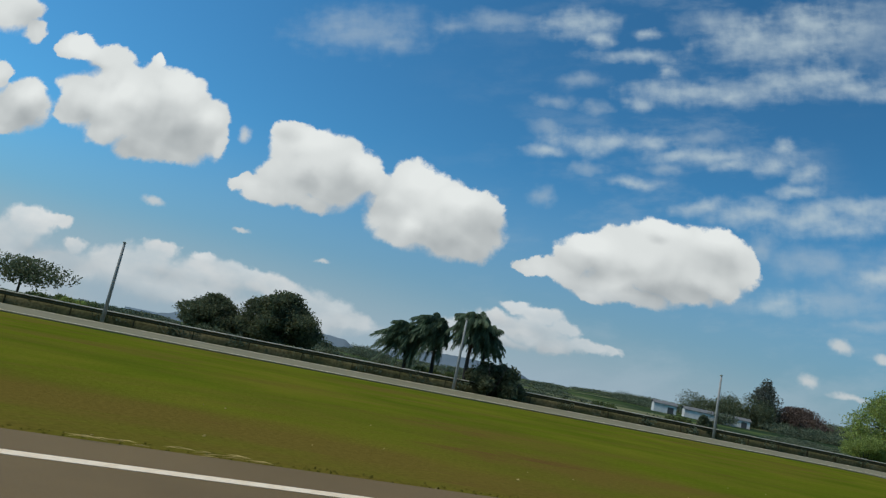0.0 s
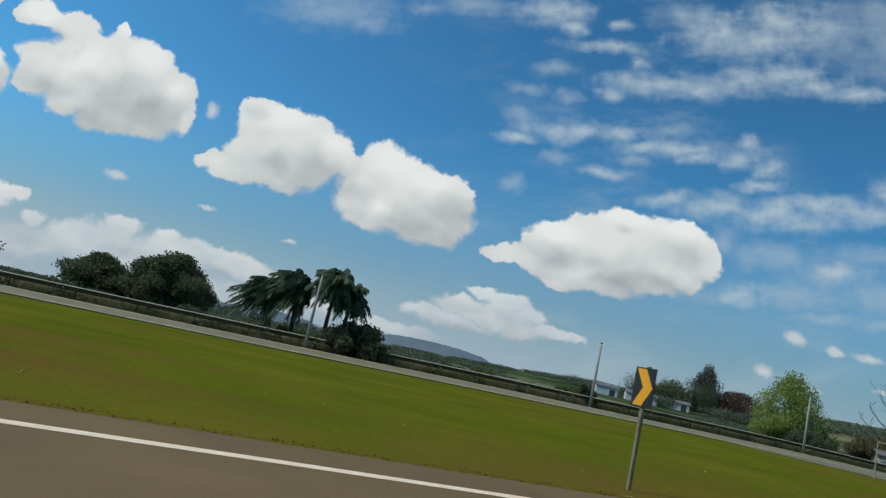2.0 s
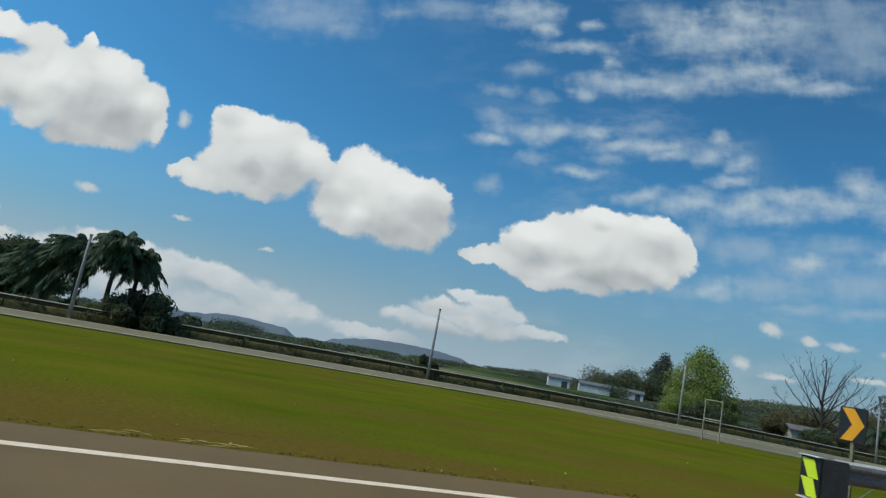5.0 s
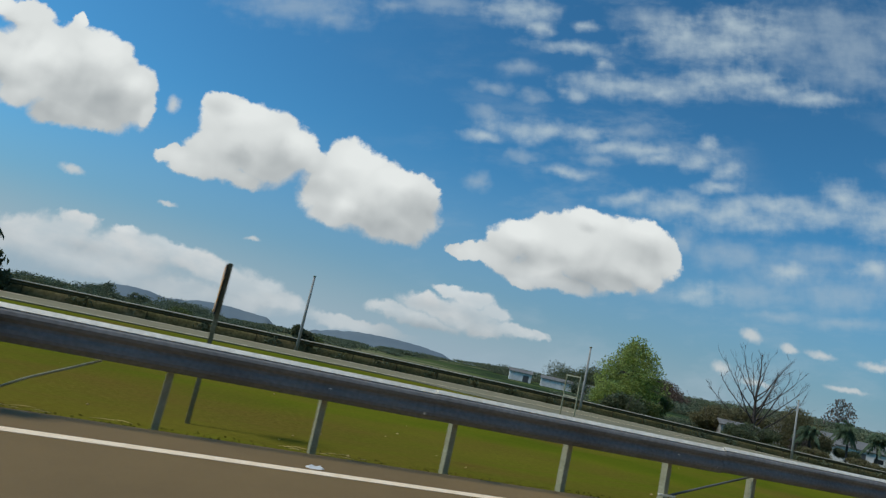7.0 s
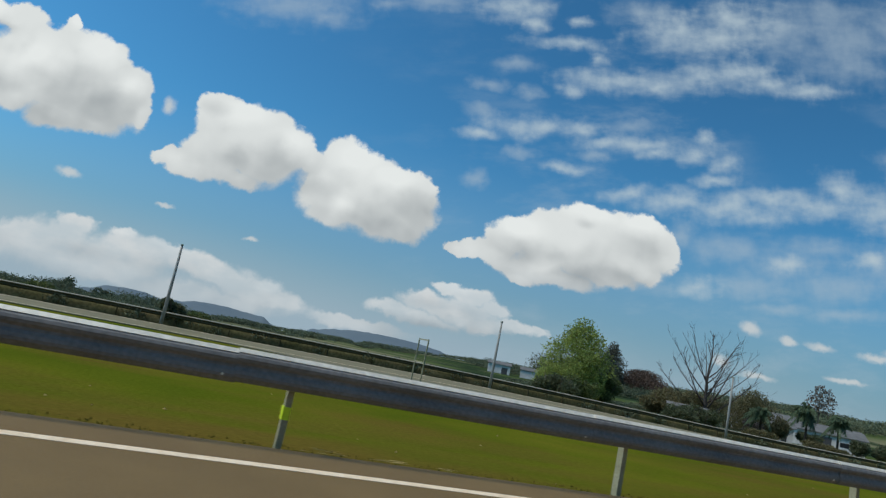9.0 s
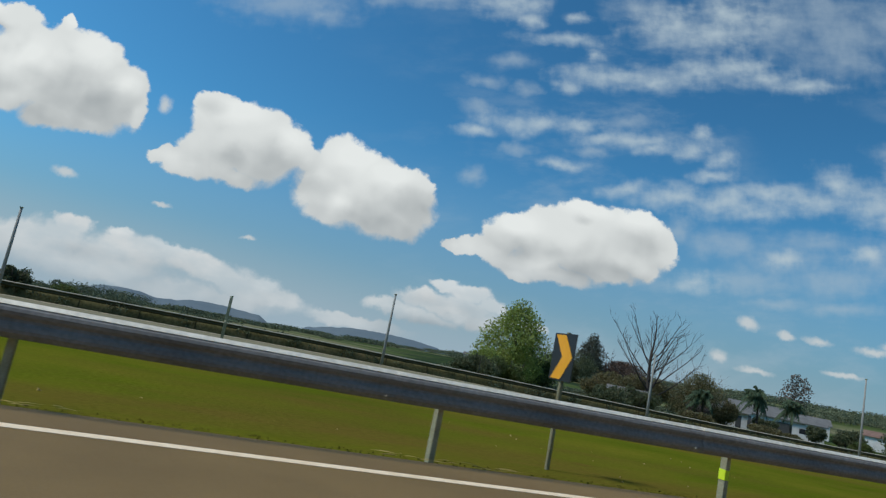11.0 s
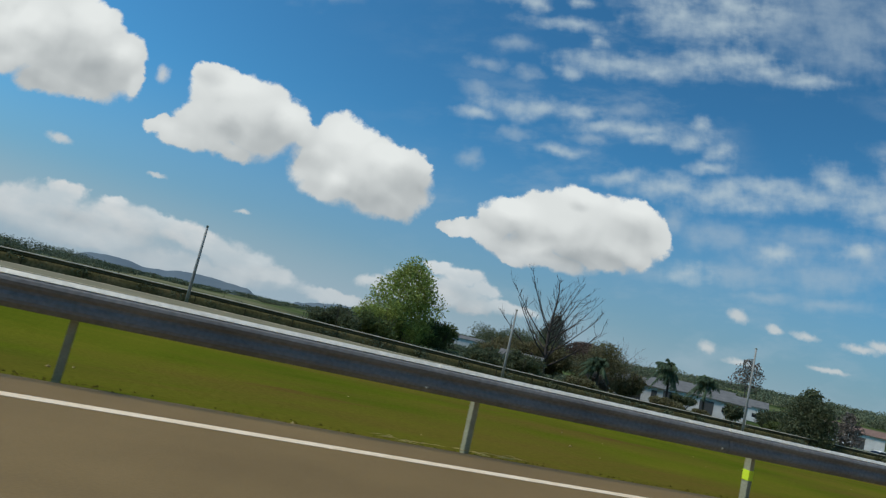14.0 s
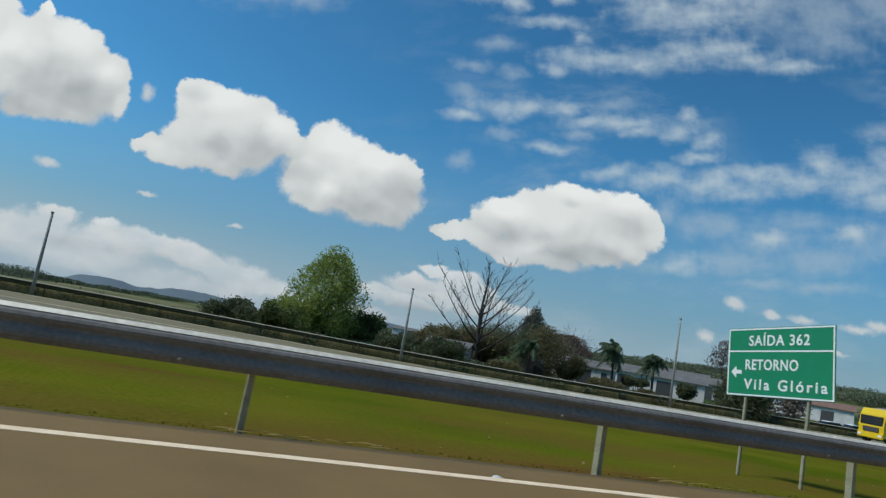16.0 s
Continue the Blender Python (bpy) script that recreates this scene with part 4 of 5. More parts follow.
def exit_sign():
    s = thing("exit_sign", "green exit sign with white lettering, slightly askew on slim posts", "road sign", pose(44.44, 8.26, 0.10, 0, 0, 0))
    h0, h1, w = 1.09, 2.26, 1.03
    part("panel", box((-0.008, -w, h0), (0.008, w, h1), 0.003), SIGN_GREEN, s, "green reflective panel")
    x = -0.012
    for lo, hi in (((x, -w + 0.01, h0 + 0.01), (x + 0.006, w - 0.01, h0 + 0.035)), ((x, -w + 0.01, h1 - 0.035), (x + 0.006, w - 0.01, h1 - 0.01)),
                   ((x, -w + 0.01, h0 + 0.035), (x + 0.006, -w + 0.035, h1 - 0.035)), ((x, w - 0.035, h0 + 0.035), (x + 0.006, w - 0.01, h1 - 0.035)),
                   ((x, -w + 0.035, 1.845), (x + 0.006, w - 0.035, 1.87))):
        part("border", box(lo, hi), SIGN_WHITE, s, "white border strip")
    lettering("SAÍDA 362", 0.245, (-0.0125, 0.58, 1.955), s, 0.94, 1.14)
    lettering("RETORNO", 0.245, (-0.0125, 0.645, 1.545), s, 0.84, 1.12)
    lettering("Vila Glória", 0.245, (-0.0125, 0.645, 1.215), s, 1.06, 1.34)
    bm = bmesh.new()
    pts = [(0.94, 1.50), (0.83, 1.60), (0.83, 1.535), (0.71, 1.535), (0.71, 1.465), (0.83, 1.465), (0.83, 1.40)]
    f = bm.faces.new([bm.verts.new((-0.0095, y, z)) for y, z in pts])
    r = bmesh.ops.extrude_face_region(bm, geom=[f])
    bmesh.ops.translate(bm, vec=(-0.004, 0, 0), verts=[v for v in r["geom"] if isinstance(v, bmesh.types.BMVert)])
    bmesh.ops.recalc_face_normals(bm, faces=bm.faces)
    part("arrow", bm, SIGN_WHITE, s, "white arrow")
    for y in (0.58, -0.62):
        part("post", box((0.012, y - 0.024, -0.6), (0.06, y + 0.024, 2.1), 0.006), POST_STEEL, s, "pale slim post")
    # the panel hangs a little askew on its posts
    askew = Matrix.Translation((0, 0, 1.67)) @ Matrix.Rotation(radians(-5), 4, "X") @ Matrix.Translation((0, 0, -1.67))
    for piece in [o for o in scene.objects if o.parent == s and not o.name.startswith("post")]:
        piece.matrix_basis = askew @ piece.matrix_basis
    return s


exit_sign()


def sign_from_behind():
    z = land(11.1, 35.2)
    s = thing("sign_frame", "open grey steel sign frame on two slim posts with no panel", "sign frame", pose(11.1, 35.2, z))
    for y in (-0.78, 0.78):
        part("post", box((-0.04, y - 0.035, -0.6), (0.03, y + 0.035, 2.45), 0.006), POST_STEEL, s)
    for zz in (1.15, 2.40):
        part("brace", box((-0.045, -0.78, zz - 0.035), (-0.012, 0.78, zz + 0.035), 0.004), POST_STEEL, s, "grey crossbar")
    return s


sign_from_behind()

# ------------------------------------------------------------ lamp poles


def pole(x, y, top, lean=0.0):
    z = land(x, y)
    p = thing("utility_pole", "slender grey concrete pole standing behind the far guard rail", "pole", pose(x, y, z, 0, lean), group="roadside poles")
    h = top - z
    bm = bmesh.new()
    add_tube(bm, [(0, 0, -0.5), (0, 0, h * 0.5), (0, 0, h)], [0.145, 0.115, 0.085], 10)
    part("shaft", bm, CONCRETE, p)
    part("cap", box((-0.11, -0.11, h - 0.02), (0.11, 0.11, h + 0.09), 0.03), POST_STEEL, p)
    return p


for x, y, top in ((-55.75, 49.2, 4.6), (-29.66, 51.8, 4.84), (-2.85, 54.7, 5.15), (25.4, 55.85, 5.15), (54.2, 55.6, 5.0), (83.2, 54.1, 7.5)):
    pole(x, y, top)

# ------------------------------------------------------------ trees


def leaf_cloud(puffs, count, size, seed, flat=0.35):
    """Leaf clumps as small bent quads, thickest near the outside of each puff (x, y, z, rx, ry, rz)."""
    rnd = np.random.RandomState(seed)
    vol = np.array([p[3] * p[4] * p[5] for p in puffs]) ** 0.67
    pick = rnd.choice(len(puffs), count, p=vol / vol.sum())
    P = np.array(puffs)[pick]
    d = rnd.normal(size=(count, 3))
    d /= np.linalg.norm(d, axis=1)[:, None]
    rad = (0.35 + 0.65 * rnd.rand(count) ** 0.45)[:, None] * (1 + 0.18 * rnd.normal(size=(count, 1)).clip(-1.5, 1.5))
    c = P[:, :3] + d * rad * P[:, 3:6]
    n = d * 0.6 + rnd.normal(size=(count, 3)) * 0.7
    n /= np.linalg.norm(n, axis=1)[:, None]
    a = np.cross(n, rnd.normal(size=(count, 3)))
    a /= np.linalg.norm(a, axis=1)[:, None]
    b = np.cross(n, a)
    s = size * (0.6 + 0.8 * rnd.rand(count))[:, None]
    v = np.stack([c - a * s, c - b * s * 0.5 + n * s * flat, c + a * s, c + b * s * 0.5 + n * s * flat], 1).reshape(-1, 3)
    f = np.arange(count * 4).reshape(-1, 4)
    return v, f


def crown(name, puffs, count, size, seed, mat, parent, label=""):
    v, f = leaf_cloud(puffs, count, size, seed)
    ob = raw(name, v, [tuple(int(i) for i in q) for q in f], mat, parent)
    if label:
        tagged(ob, label)
    return ob


def limbs(height, spreadr, count, r0, seed, start=0.3):
    """A trunk with forking limbs."""
    rnd = random.Random(seed)
    bm = bmesh.new()
    add_tube(bm, [(0, 0, -0.4), (0.05, 0, height * 0.35), (-0.08, 0.05, height * 0.7), (0, 0, height)], [r0, r0 * 0.8, r0 * 0.45, r0 * 0.12], 9)
    for k in range(count):
        a = k * 2.4 + rnd.uniform(-0.4, 0.4)
        z = height * rnd.uniform(start, 0.75)
        l = spreadr * rnd.uniform(0.6, 1.0)
        e = Vector((math.cos(a) * l, math.sin(a) * l, z + l * rnd.uniform(0.25, 0.6)))
        s = Vector((0, 0, z))
        mid = s.lerp(e, 0.5) + Vector((0, 0, -0.08 * l))
        add_tube(bm, [s, mid, e], [r0 * 0.42, r0 * 0.27, r0 * 0.07], 6)
    return bm


def tree(x, y, height, width, mat, seed, label, count=4500, leaf=0.32, trunk=0.3, low=0.25, lumps=11, depth=None, shape=1.0, puff=1.0):
    """A broadleaf tree: trunk, limbs and a lumpy crown with gaps."""
    rnd = random.Random(seed)
    z = land(x, y)
    t = thing("tree", label, "tree", pose(x, y, z))
    part("trunk", limbs(height * 0.8, width * 0.36, 9, trunk, seed, low), BARK, t)
    puffs = []
    depth = depth or width
    for k in range(lumps):
        f = (k + 0.5) / lumps
        zz = height * (low + (1 - low) * f * 0.86)
        r = math.sin(math.pi * min(0.97, 0.22 + 0.74 * f)) ** (0.8 * shape)
        a = k * 2.4 + rnd.uniform(-0.5, 0.5)
        off = (0.30 + 0.30 * (1 - puff)) * r * rnd.uniform(0.45, 1.0 if puff < 1 else 1.15)
        s = puff * rnd.uniform(0.75, 1.15) * (0.16 + 0.15 * r)
        puffs.append((math.cos(a) * off * width, math.sin(a) * off * depth, zz, s * width, s * depth, s * 0.75 * min(width, height)))
    puffs.append((0, 0, height * 0.90, width * 0.16, depth * 0.16, height * 0.10))
    crown("crown", puffs, count, leaf, seed, mat, t)
    return t


def shrub(x, y, height, width, mat, seed, label, count=1800, leaf=0.25, depth=None):
    rnd = random.Random(seed)
    z = land(x, y)
    t = thing("shrub", label, "shrub", pose(x, y, z))
    bm = bmesh.new()
    for k in range(6):
        a = k * 1.05 + rnd.uniform(-0.3, 0.3)
        add_tube(bm, [(0.1 * math.cos(a), 0.1 * math.sin(a), -0.2), (0.2 * width * math.cos(a), 0.2 * width * math.sin(a), height * 0.45), (0.32 * width * math.cos(a), 0.3 * width * math.sin(a), height * 0.85)], [0.06, 0.045, 0.015], 5)
    part("stem", bm, BARK, t)
    depth = depth or width
    puffs = []
    for k in range(8):
        a, o = rnd.uniform(0, 6.28), rnd.uniform(0.1, 0.33)
        puffs.append((math.cos(a) * o * width, math.sin(a) * o * depth, height * rnd.uniform(0.25, 0.72), width * rnd.uniform(0.14, 0.24), depth * rnd.uniform(0.14, 0.24), height * rnd.uniform(0.18, 0.3)))
    crown("foliage", puffs, count, leaf, seed, mat, t)
    return t


def palm(x, y, height, spread_, seed, wind, label, fronds=15, trunk=0.16):
    """A feather palm whose fronds are combed to one side by the wind."""
    rnd = random.Random(seed)
    t = thing("palm_tree", label, "palm tree", pose(x, y, land(x, y)))
    bm = bmesh.new()
    pts = [(0.12 * math.sin(k * 0.9 + seed) * k / 6, 0, -0.4 + (height + 0.4) * k / 6) for k in range(7)]
    add_tube(bm, pts, [trunk * (1.25 - 0.07 * k) for k in range(7)], 9)
    part("trunk", bm, GREY_BARK, t)
    top = Vector(pts[-1])
    verts, faces = [], []
    for k in range(fronds):
        a = k * 2.399 + rnd.uniform(-0.3, 0.3)
        el = radians(rnd.uniform(-52, 80))
        d = Vector((math.cos(a) * math.cos(el) + wind * 0.6, math.sin(a) * math.cos(el), math.sin(el) * 0.9))
        L = spread_ * rnd.uniform(0.6, 1.0)
        sag = rnd.uniform(0.45, 0.85)
        spine = []
        for i in range(9):
            s = i / 8
            spine.append(top + d * (L * s) + Vector((wind * 0.5 * L * s * s, 0, -L * sag * s * s)))
        for i in range(8):
            p, q = spine[i], spine[i + 1]
            along = (q - p).normalized()
            out = along.cross(Vector((0, 0, 1)))
            if out.length < 0.1:
                out = Vector((1, 0, 0))
            out.normalize()
            for half in (0.0, 0.25, 0.5, 0.75):
                o = p.lerp(q, half)
                ll = spread_ * 0.40 * (1 - abs(i + half - 3.2) / 7.0)
                for sgn in (-1, 1):
                    tip = o + out * sgn * ll * rnd.uniform(0.3, 0.75) + along * ll * 0.5 + Vector((wind * 0.5 * ll, 0, -ll * rnd.uniform(0.35, 1.0)))
                    w = along * 0.11
                    b = len(verts)
                    verts.extend([o - w, o + w, tip])
                    faces.append((b, b + 1, b + 2))
            b = len(verts)
            w = Vector((0, 0, 0.03))
            verts.extend([p - w, q - w, q + w, p + w])
            faces.append((b, b + 1, b + 2, b + 3))
    raw("frond_crown", verts, faces, LEAF_PALM, t)
    return t


def bare_tree(x, y, height, width, seed, label, r0=0.32, mat=None, count=13, twigs=7):
    """A straight trunk with long bare limbs that fan out and bend upwards, each with thin twigs."""
    rnd = random.Random(seed)
    t = thing("bare_tree", label, "tree", pose(x, y, land(x, y)))
    bm = bmesh.new()
    trunk_pts = [Vector((0.02 * height * math.sin(k * 1.3 + seed) * k / 8, 0.1 * k / 8, -0.4 + (height + 0.4) * k / 8)) for k in range(9)]
    add_tube(bm, trunk_pts, [r0 * (1.2 - 1.12 * k / 8) for k in range(9)], 8)

    def twig(p, d, length, r, level):
        mid = p + d * length * 0.5 + Vector((rnd.uniform(-1, 1), rnd.uniform(-1, 1), rnd.uniform(-0.3, 0.8))) * length * 0.07
        e = p + d * length + Vector((0, 0, 0.16 * length))
        add_tube(bm, [p, mid, e], [r, r * 0.75, r * 0.35], 4)
        if level:
            for k in range(4):
                nd = (d + Vector((rnd.uniform(-1, 1), rnd.uniform(-1, 1), rnd.uniform(-0.1, 0.8))) * 0.75).normalized()
                twig(p.lerp(e, rnd.uniform(0.35, 0.95)), nd, length * rnd.uniform(0.35, 0.6), r * 0.55, level - 1)

    for k in range(count):
        a = k * 2.4 + rnd.uniform(-0.4, 0.4)
        f = 0.13 + 0.42 * k / (count - 1)
        out = Vector((math.cos(a), math.sin(a), 0))
        reach = width * 0.5 * (1.08 - 1.05 * f) * rnd.uniform(0.75, 1.1)
        rise = height * (0.52 - 0.12 * f) * rnd.uniform(0.75, 1.1)
        s = Vector((0, 0, height * f))
        pts = [s + out * reach * q ** 0.8 + Vector((rnd.uniform(-0.12, 0.12), rnd.uniform(-0.12, 0.12), rise * q)) for q in (0.0, 0.2, 0.45, 0.72, 1.0)]
        rr = r0 * (0.50 - 0.38 * f)
        add_tube(bm, pts, [rr, rr * 0.85, rr * 0.62, rr * 0.40, rr * 0.16], 6)
        for j in range(twigs):
            q = 0.3 + 0.68 * j / (twigs - 1)
            i0 = min(3, int(q * 4))
            p = pts[i0].lerp(pts[i0 + 1], q * 4 - i0)
            d = (out * 0.6 + Vector((rnd.uniform(-1, 1), rnd.uniform(-1, 1), rnd.uniform(0.3, 1.3)))).normalized()
            twig(p, d, height * 0.13 * rnd.uniform(0.6, 1.1), rr * 0.24, 1)
    for j in range(10):
        a = j * 2.4
        p = trunk_pts[5].lerp(trunk_pts[8], j / 10)
        twig(p, Vector((math.cos(a) * 0.7, math.sin(a) * 0.7, 1)).normalized(), height * 0.12 * (1.2 - j / 12), r0 * 0.14, 1)
    part("bare_crown", bm, mat or GREY_BARK, t)
    return t


# dark pair of round-headed trees, palms and their undergrowth
tree(-52.3, 91.5, 5.3, 8.4, LEAF_DARK, 3, "dark round-headed tree beside a larger one", 17000, 0.18, low=0.10, lumps=34, puff=0.66)
tree(-43.4, 90.0, 7.4, 11.5, LEAF_DARK, 5, "large dark broadleaf tree with a rounded crown", 26000, 0.19, low=0.06, lumps=48, puff=0.60)
palm(-30.6, 56.5, 5.5, 2.7, 1, -0.45, "feather palm with fronds combed aside by the wind", 92)
palm(-32.8, 57.5, 4.6, 2.6, 2, -0.5, "feather palm with fronds combed aside by the wind", 84)
palm(-28.1, 54.5, 6.4, 2.5, 3, -0.12, "tall feather palm with dense drooping fronds", 100)
palm(-26.6, 55.2, 5.5, 2.3, 4, 0.05, "tall feather palm with dense drooping fronds", 92)
shrub(-26.0, 53.8, 3.4, 4.8, LEAF_DARK, 11, "dark dense shrub under the palms", 3600, 0.22)
shrub(-24.0, 53.9, 1.9, 2.8, LEAF_DARK, 12, "dark low shrub under the palms", 1300, 0.2)
# fresh green tree, leafless tree and the growth around them
tree(53.1, 85.0, 12.6, 11.0, LEAF_FRESH, 21, "tall fresh green tree in young leaf", 14000, 0.18, low=0.08, lumps=110, puff=0.50)
shrub(48.6, 83.5, 5.2, 8.0, LEAF_FRESH, 22, "bright yellow-green bush at the foot of the tall tree", 9000, 0.14)
shrub(58.5, 86.0, 5.2, 9.0, LEAF_MID, 23, "green bushes at the foot of the tall tree", 6500, 0.19)
bare_tree(72.0, 78.4, 14.4, 19.0, 31, "leafless dead tree with spreading branches", 0.30, None, 17, 9)
shrub(67.5, 82.0, 5.2, 8.5, LEAF_OLIVE, 32, "olive green bushes beside the leafless tree", 6500, 0.19)
shrub(75.0, 83.0, 5.8, 10.0, LEAF_OLIVE, 33, "olive green bushes behind the leafless tree", 6500, 0.19)
tree(95.5, 56.5, 6.9, 6.4, LEAF_DARK, 41, "compact dark round tree near the houses", 9000, 0.18, low=0.06, lumps=14)
# bushes left and right of the tall tree, and the hedge behind the far rail
for i, (x, y, h, w, mat, what) in enumerate((
        (40.5, 69.0, 3.6, 6.0, LEAF_DARK, "dark green bush behind the far guard rail"),
        (46.0, 72.0, 3.8, 6.0, LEAF_MID, "dark green bush behind the far guard rail"),
        (57.5, 66.0, 3.4, 6.0, LEAF_DARK, "dark green bush behind the far guard rail"),
        (64.0, 70.0, 3.9, 7.0, LEAF_DARK, "dark green bush behind the far guard rail"),
        (87.5, 79.0, 4.4, 5.0, LEAF_OLIVE, "olive brown bush beside the house"),
        (79.5, 76.0, 3.0, 4.0, LEAF_GREY, "greyish leafless shrub beside the house"),
        (-2.4, 56.6, 2.5, 2.2, LEAF_DARK, "dark bush at the foot of a pole"),
        (-60.0, 58.0, 1.6, 3.2, LEAF_FRESH, "low yellow-green shrub behind the far rail"))):
    shrub(x, y, h, w, mat, 200 + i, what, 4200, 0.16)

hedge_rnd = random.Random(8)
protos = []
for k in range(30):
    x = -98 + 3.75 * k + hedge_rnd.uniform(-0.8, 0.8)
    if x > 3.0:
        break
    y = 60.5 + hedge_rnd.uniform(-1.5, 5.0)
    if len(protos) < 4:
        protos.append(shrub(x, y, (1.9, 2.3, 1.7, 2.1)[len(protos)], (4.6, 3.8, 5.2, 4.2)[len(protos)], (LEAF_DARK, LEAF_MID, LEAF_MID, LEAF_DARK)[len(protos)], 300 + k, "dense green roadside bush of an unkempt hedge", 2800, 0.14))
        tagged(protos[-1], group="hedge bushes")
    else:
        copy_thing(protos[hedge_rnd.randrange(4)], pose(x, y, land(x, y) - (0.45 if x > -7 else hedge_rnd.uniform(0.35, 0.75)), 0, 0, hedge_rnd.uniform(0, 360)))

# trees further off
tree(-119, 222, 11.5, 26, LEAF_DARK, 51, "large open-crowned tree far off behind the hedge", 2600, 0.5, trunk=0.4, low=0.4, lumps=17)
tree(191, 272, 24, 15, LEAF_GREYGREEN, 53, "tall slender grey-green tree beyond the fields", 7000, 0.45, trunk=0.5, low=0.12, lumps=18)
tree(206, 266, 12.5, 30, LEAF_RED, 54, "broad reddish brown tree beyond the fields", 16000, 0.42, trunk=0.5, low=0.02, lumps=24)
tree(199, 163, 17.5, 10, LEAF_GREY, 55, "tall thin-leaved tree with an open crown", 800, 0.40, trunk=0.22, low=0.45, lumps=12)
tree(110.5, 62.5, 5.6, 5.0, LEAF_GREY, 56, "greyish half-bare tree near the parked cars", 900, 0.24, trunk=0.14, low=0.2, lumps=9)
bare_tree(92.5, 90.0, 8.2, 11.5, 57, "small leafless grey tree by the house", 0.14, BARE_TWIGS, 22, 10)
for x, y, h, s, seed in ((95.0, 80.0, 6.2, 3.3, 94), (102.4, 80.0, 5.6, 3.0, 95), (76.5, 72.0, 4.4, 2.4, 5)):
    palm(x, y, h, s, seed, -0.25, "feather palm with fronds blown to one side beside the houses", 26, 0.17)
tree(83.2, 80.5, 7.6, 8.6, LEAF_OLIVE, 63, "olive brown half-bare tree beside the leafless one", 9000, 0.15, trunk=0.2, low=0.08, lumps=16)
shrub(112.0, 83.0, 3.4, 4.0, LEAF_DARK, 58, "dark bush between the palms", 1500, 0.25)
shrub(121.0, 84.0, 3.8, 6.0, LEAF_DARK, 59, "dark bush between the palms", 1700, 0.25)


for i, (x, y, h, w, mat) in enumerate(((88.0, 72.0, 1.8, 5.0, LEAF_OLIVE), (91.0, 86.0, 2.2, 3.5, LEAF_DARK), (98.5, 76.0, 1.2, 3.0, LEAF_OLIVE), (106.0, 88.0, 2.6, 5.0, LEAF_DARK), (114.0, 76.0, 2.0, 5.0, LEAF_MID), (127.0, 90.0, 3.0, 6.0, LEAF_DARK), (70.0, 66.0, 2.0, 5.0, LEAF_OLIVE))):
    shrub(x, y, h, w, mat, 400 + i, "straggling bush in front of the houses", 3200, 0.16)


def far_woods(name, seed, spots, size, count, label, mat=LEAF_FAR):
    """A belt of trees far off, as one mass of leaf clumps over hidden stems."""
    rnd = random.Random(seed)
    puffs = []
    for x, y, h, w in spots:
        z = land(x, y)
        for k in range(3):
            puffs.append((x + rnd.uniform(-0.3, 0.3) * w, y + rnd.uniform(-0.3, 0.3) * w, z + h * rnd.uniform(0.25, 0.62), w * rnd.uniform(0.3, 0.5), w * rnd.uniform(0.3, 0.5), h * rnd.uniform(0.28, 0.42)))
    v, f = leaf_cloud(puffs, count, size, seed)
    ob = raw(name, v, [tuple(int(i) for i in q) for q in f], mat)
    return tagged(ob, label, "woods", kind="stuff")


def belt(seed, az0, az1, r0, r1, n, h, w):
    rnd = random.Random(seed)
    out = []
    for _ in range(n):
        a, r = radians(rnd.uniform(az0, az1)), rnd.uniform(r0, r1)
        out.append((5 + r * math.sin(a), r * math.cos(a), h * rnd.uniform(0.6, 1.3), w * rnd.uniform(0.7, 1.3)))
    return out


far_woods("far_woods", 1, belt(1, -42, -3, 170, 300, 44, 1.9, 11), 0.30, 36000, "belt of distant dark green trees")
far_woods("far_woods", 2, belt(2, -4, 26, 300, 480, 44, 2.8, 16), 0.38, 34000, "distant tree clumps between the fields")
far_woods("far_woods", 3, belt(3, 24, 44, 275, 420, 80, 4.6, 15), 0.36, 60000, "distant green woodland on a slope")
far_woods("far_woods", 4, belt(4, 36, 70, 330, 560, 120, 4.6, 24), 0.5, 72000, "dark wooded hillside behind the houses")
far_woods("far_woods", 5, belt(5, 26, 44, 92, 150, 34, 1.3, 7), 0.16, 26000, "low scrub in the field behind the rail")
far_woods("far_woods", 6, belt(6, -38, 6, 90, 135, 18, 0.7, 8), 0.18, 18000, "low scrub in the field behind the hedge")
far_woods("far_woods", 7, belt(7, 28.5, 34.5, 308, 340, 20, 12.5, 13), 0.34, 32000, "dark clump of distant trees behind the sheds", LEAF_DARK)
far_woods("far_woods", 8, belt(8, -11, -6.5, 210, 240, 5, 4.6, 5), 0.35, 3500, "small stand of distant conifers")
far_woods("far_woods", 11, belt(11, -17, -3.5, 175, 235, 26, 3.4, 10), 0.24, 20000, "dark belt of trees behind the far fields")
far_woods("far_woods", 12, belt(12, -5, 13, 150, 230, 20, 1.3, 9), 0.26, 16000, "low green copses between the fields")
# weeds along the foot of the far rail
far_woods("rail_weeds", 10, [(-112 + 1.55 * k, 48.55 + 0.5 * ((k * 7) % 3), 0.85 + 0.25 * ((k * 5) % 4) / 4, 1.9) for k in range(150)], 0.10, 34000, "dark weeds along the foot of the far guard rail")


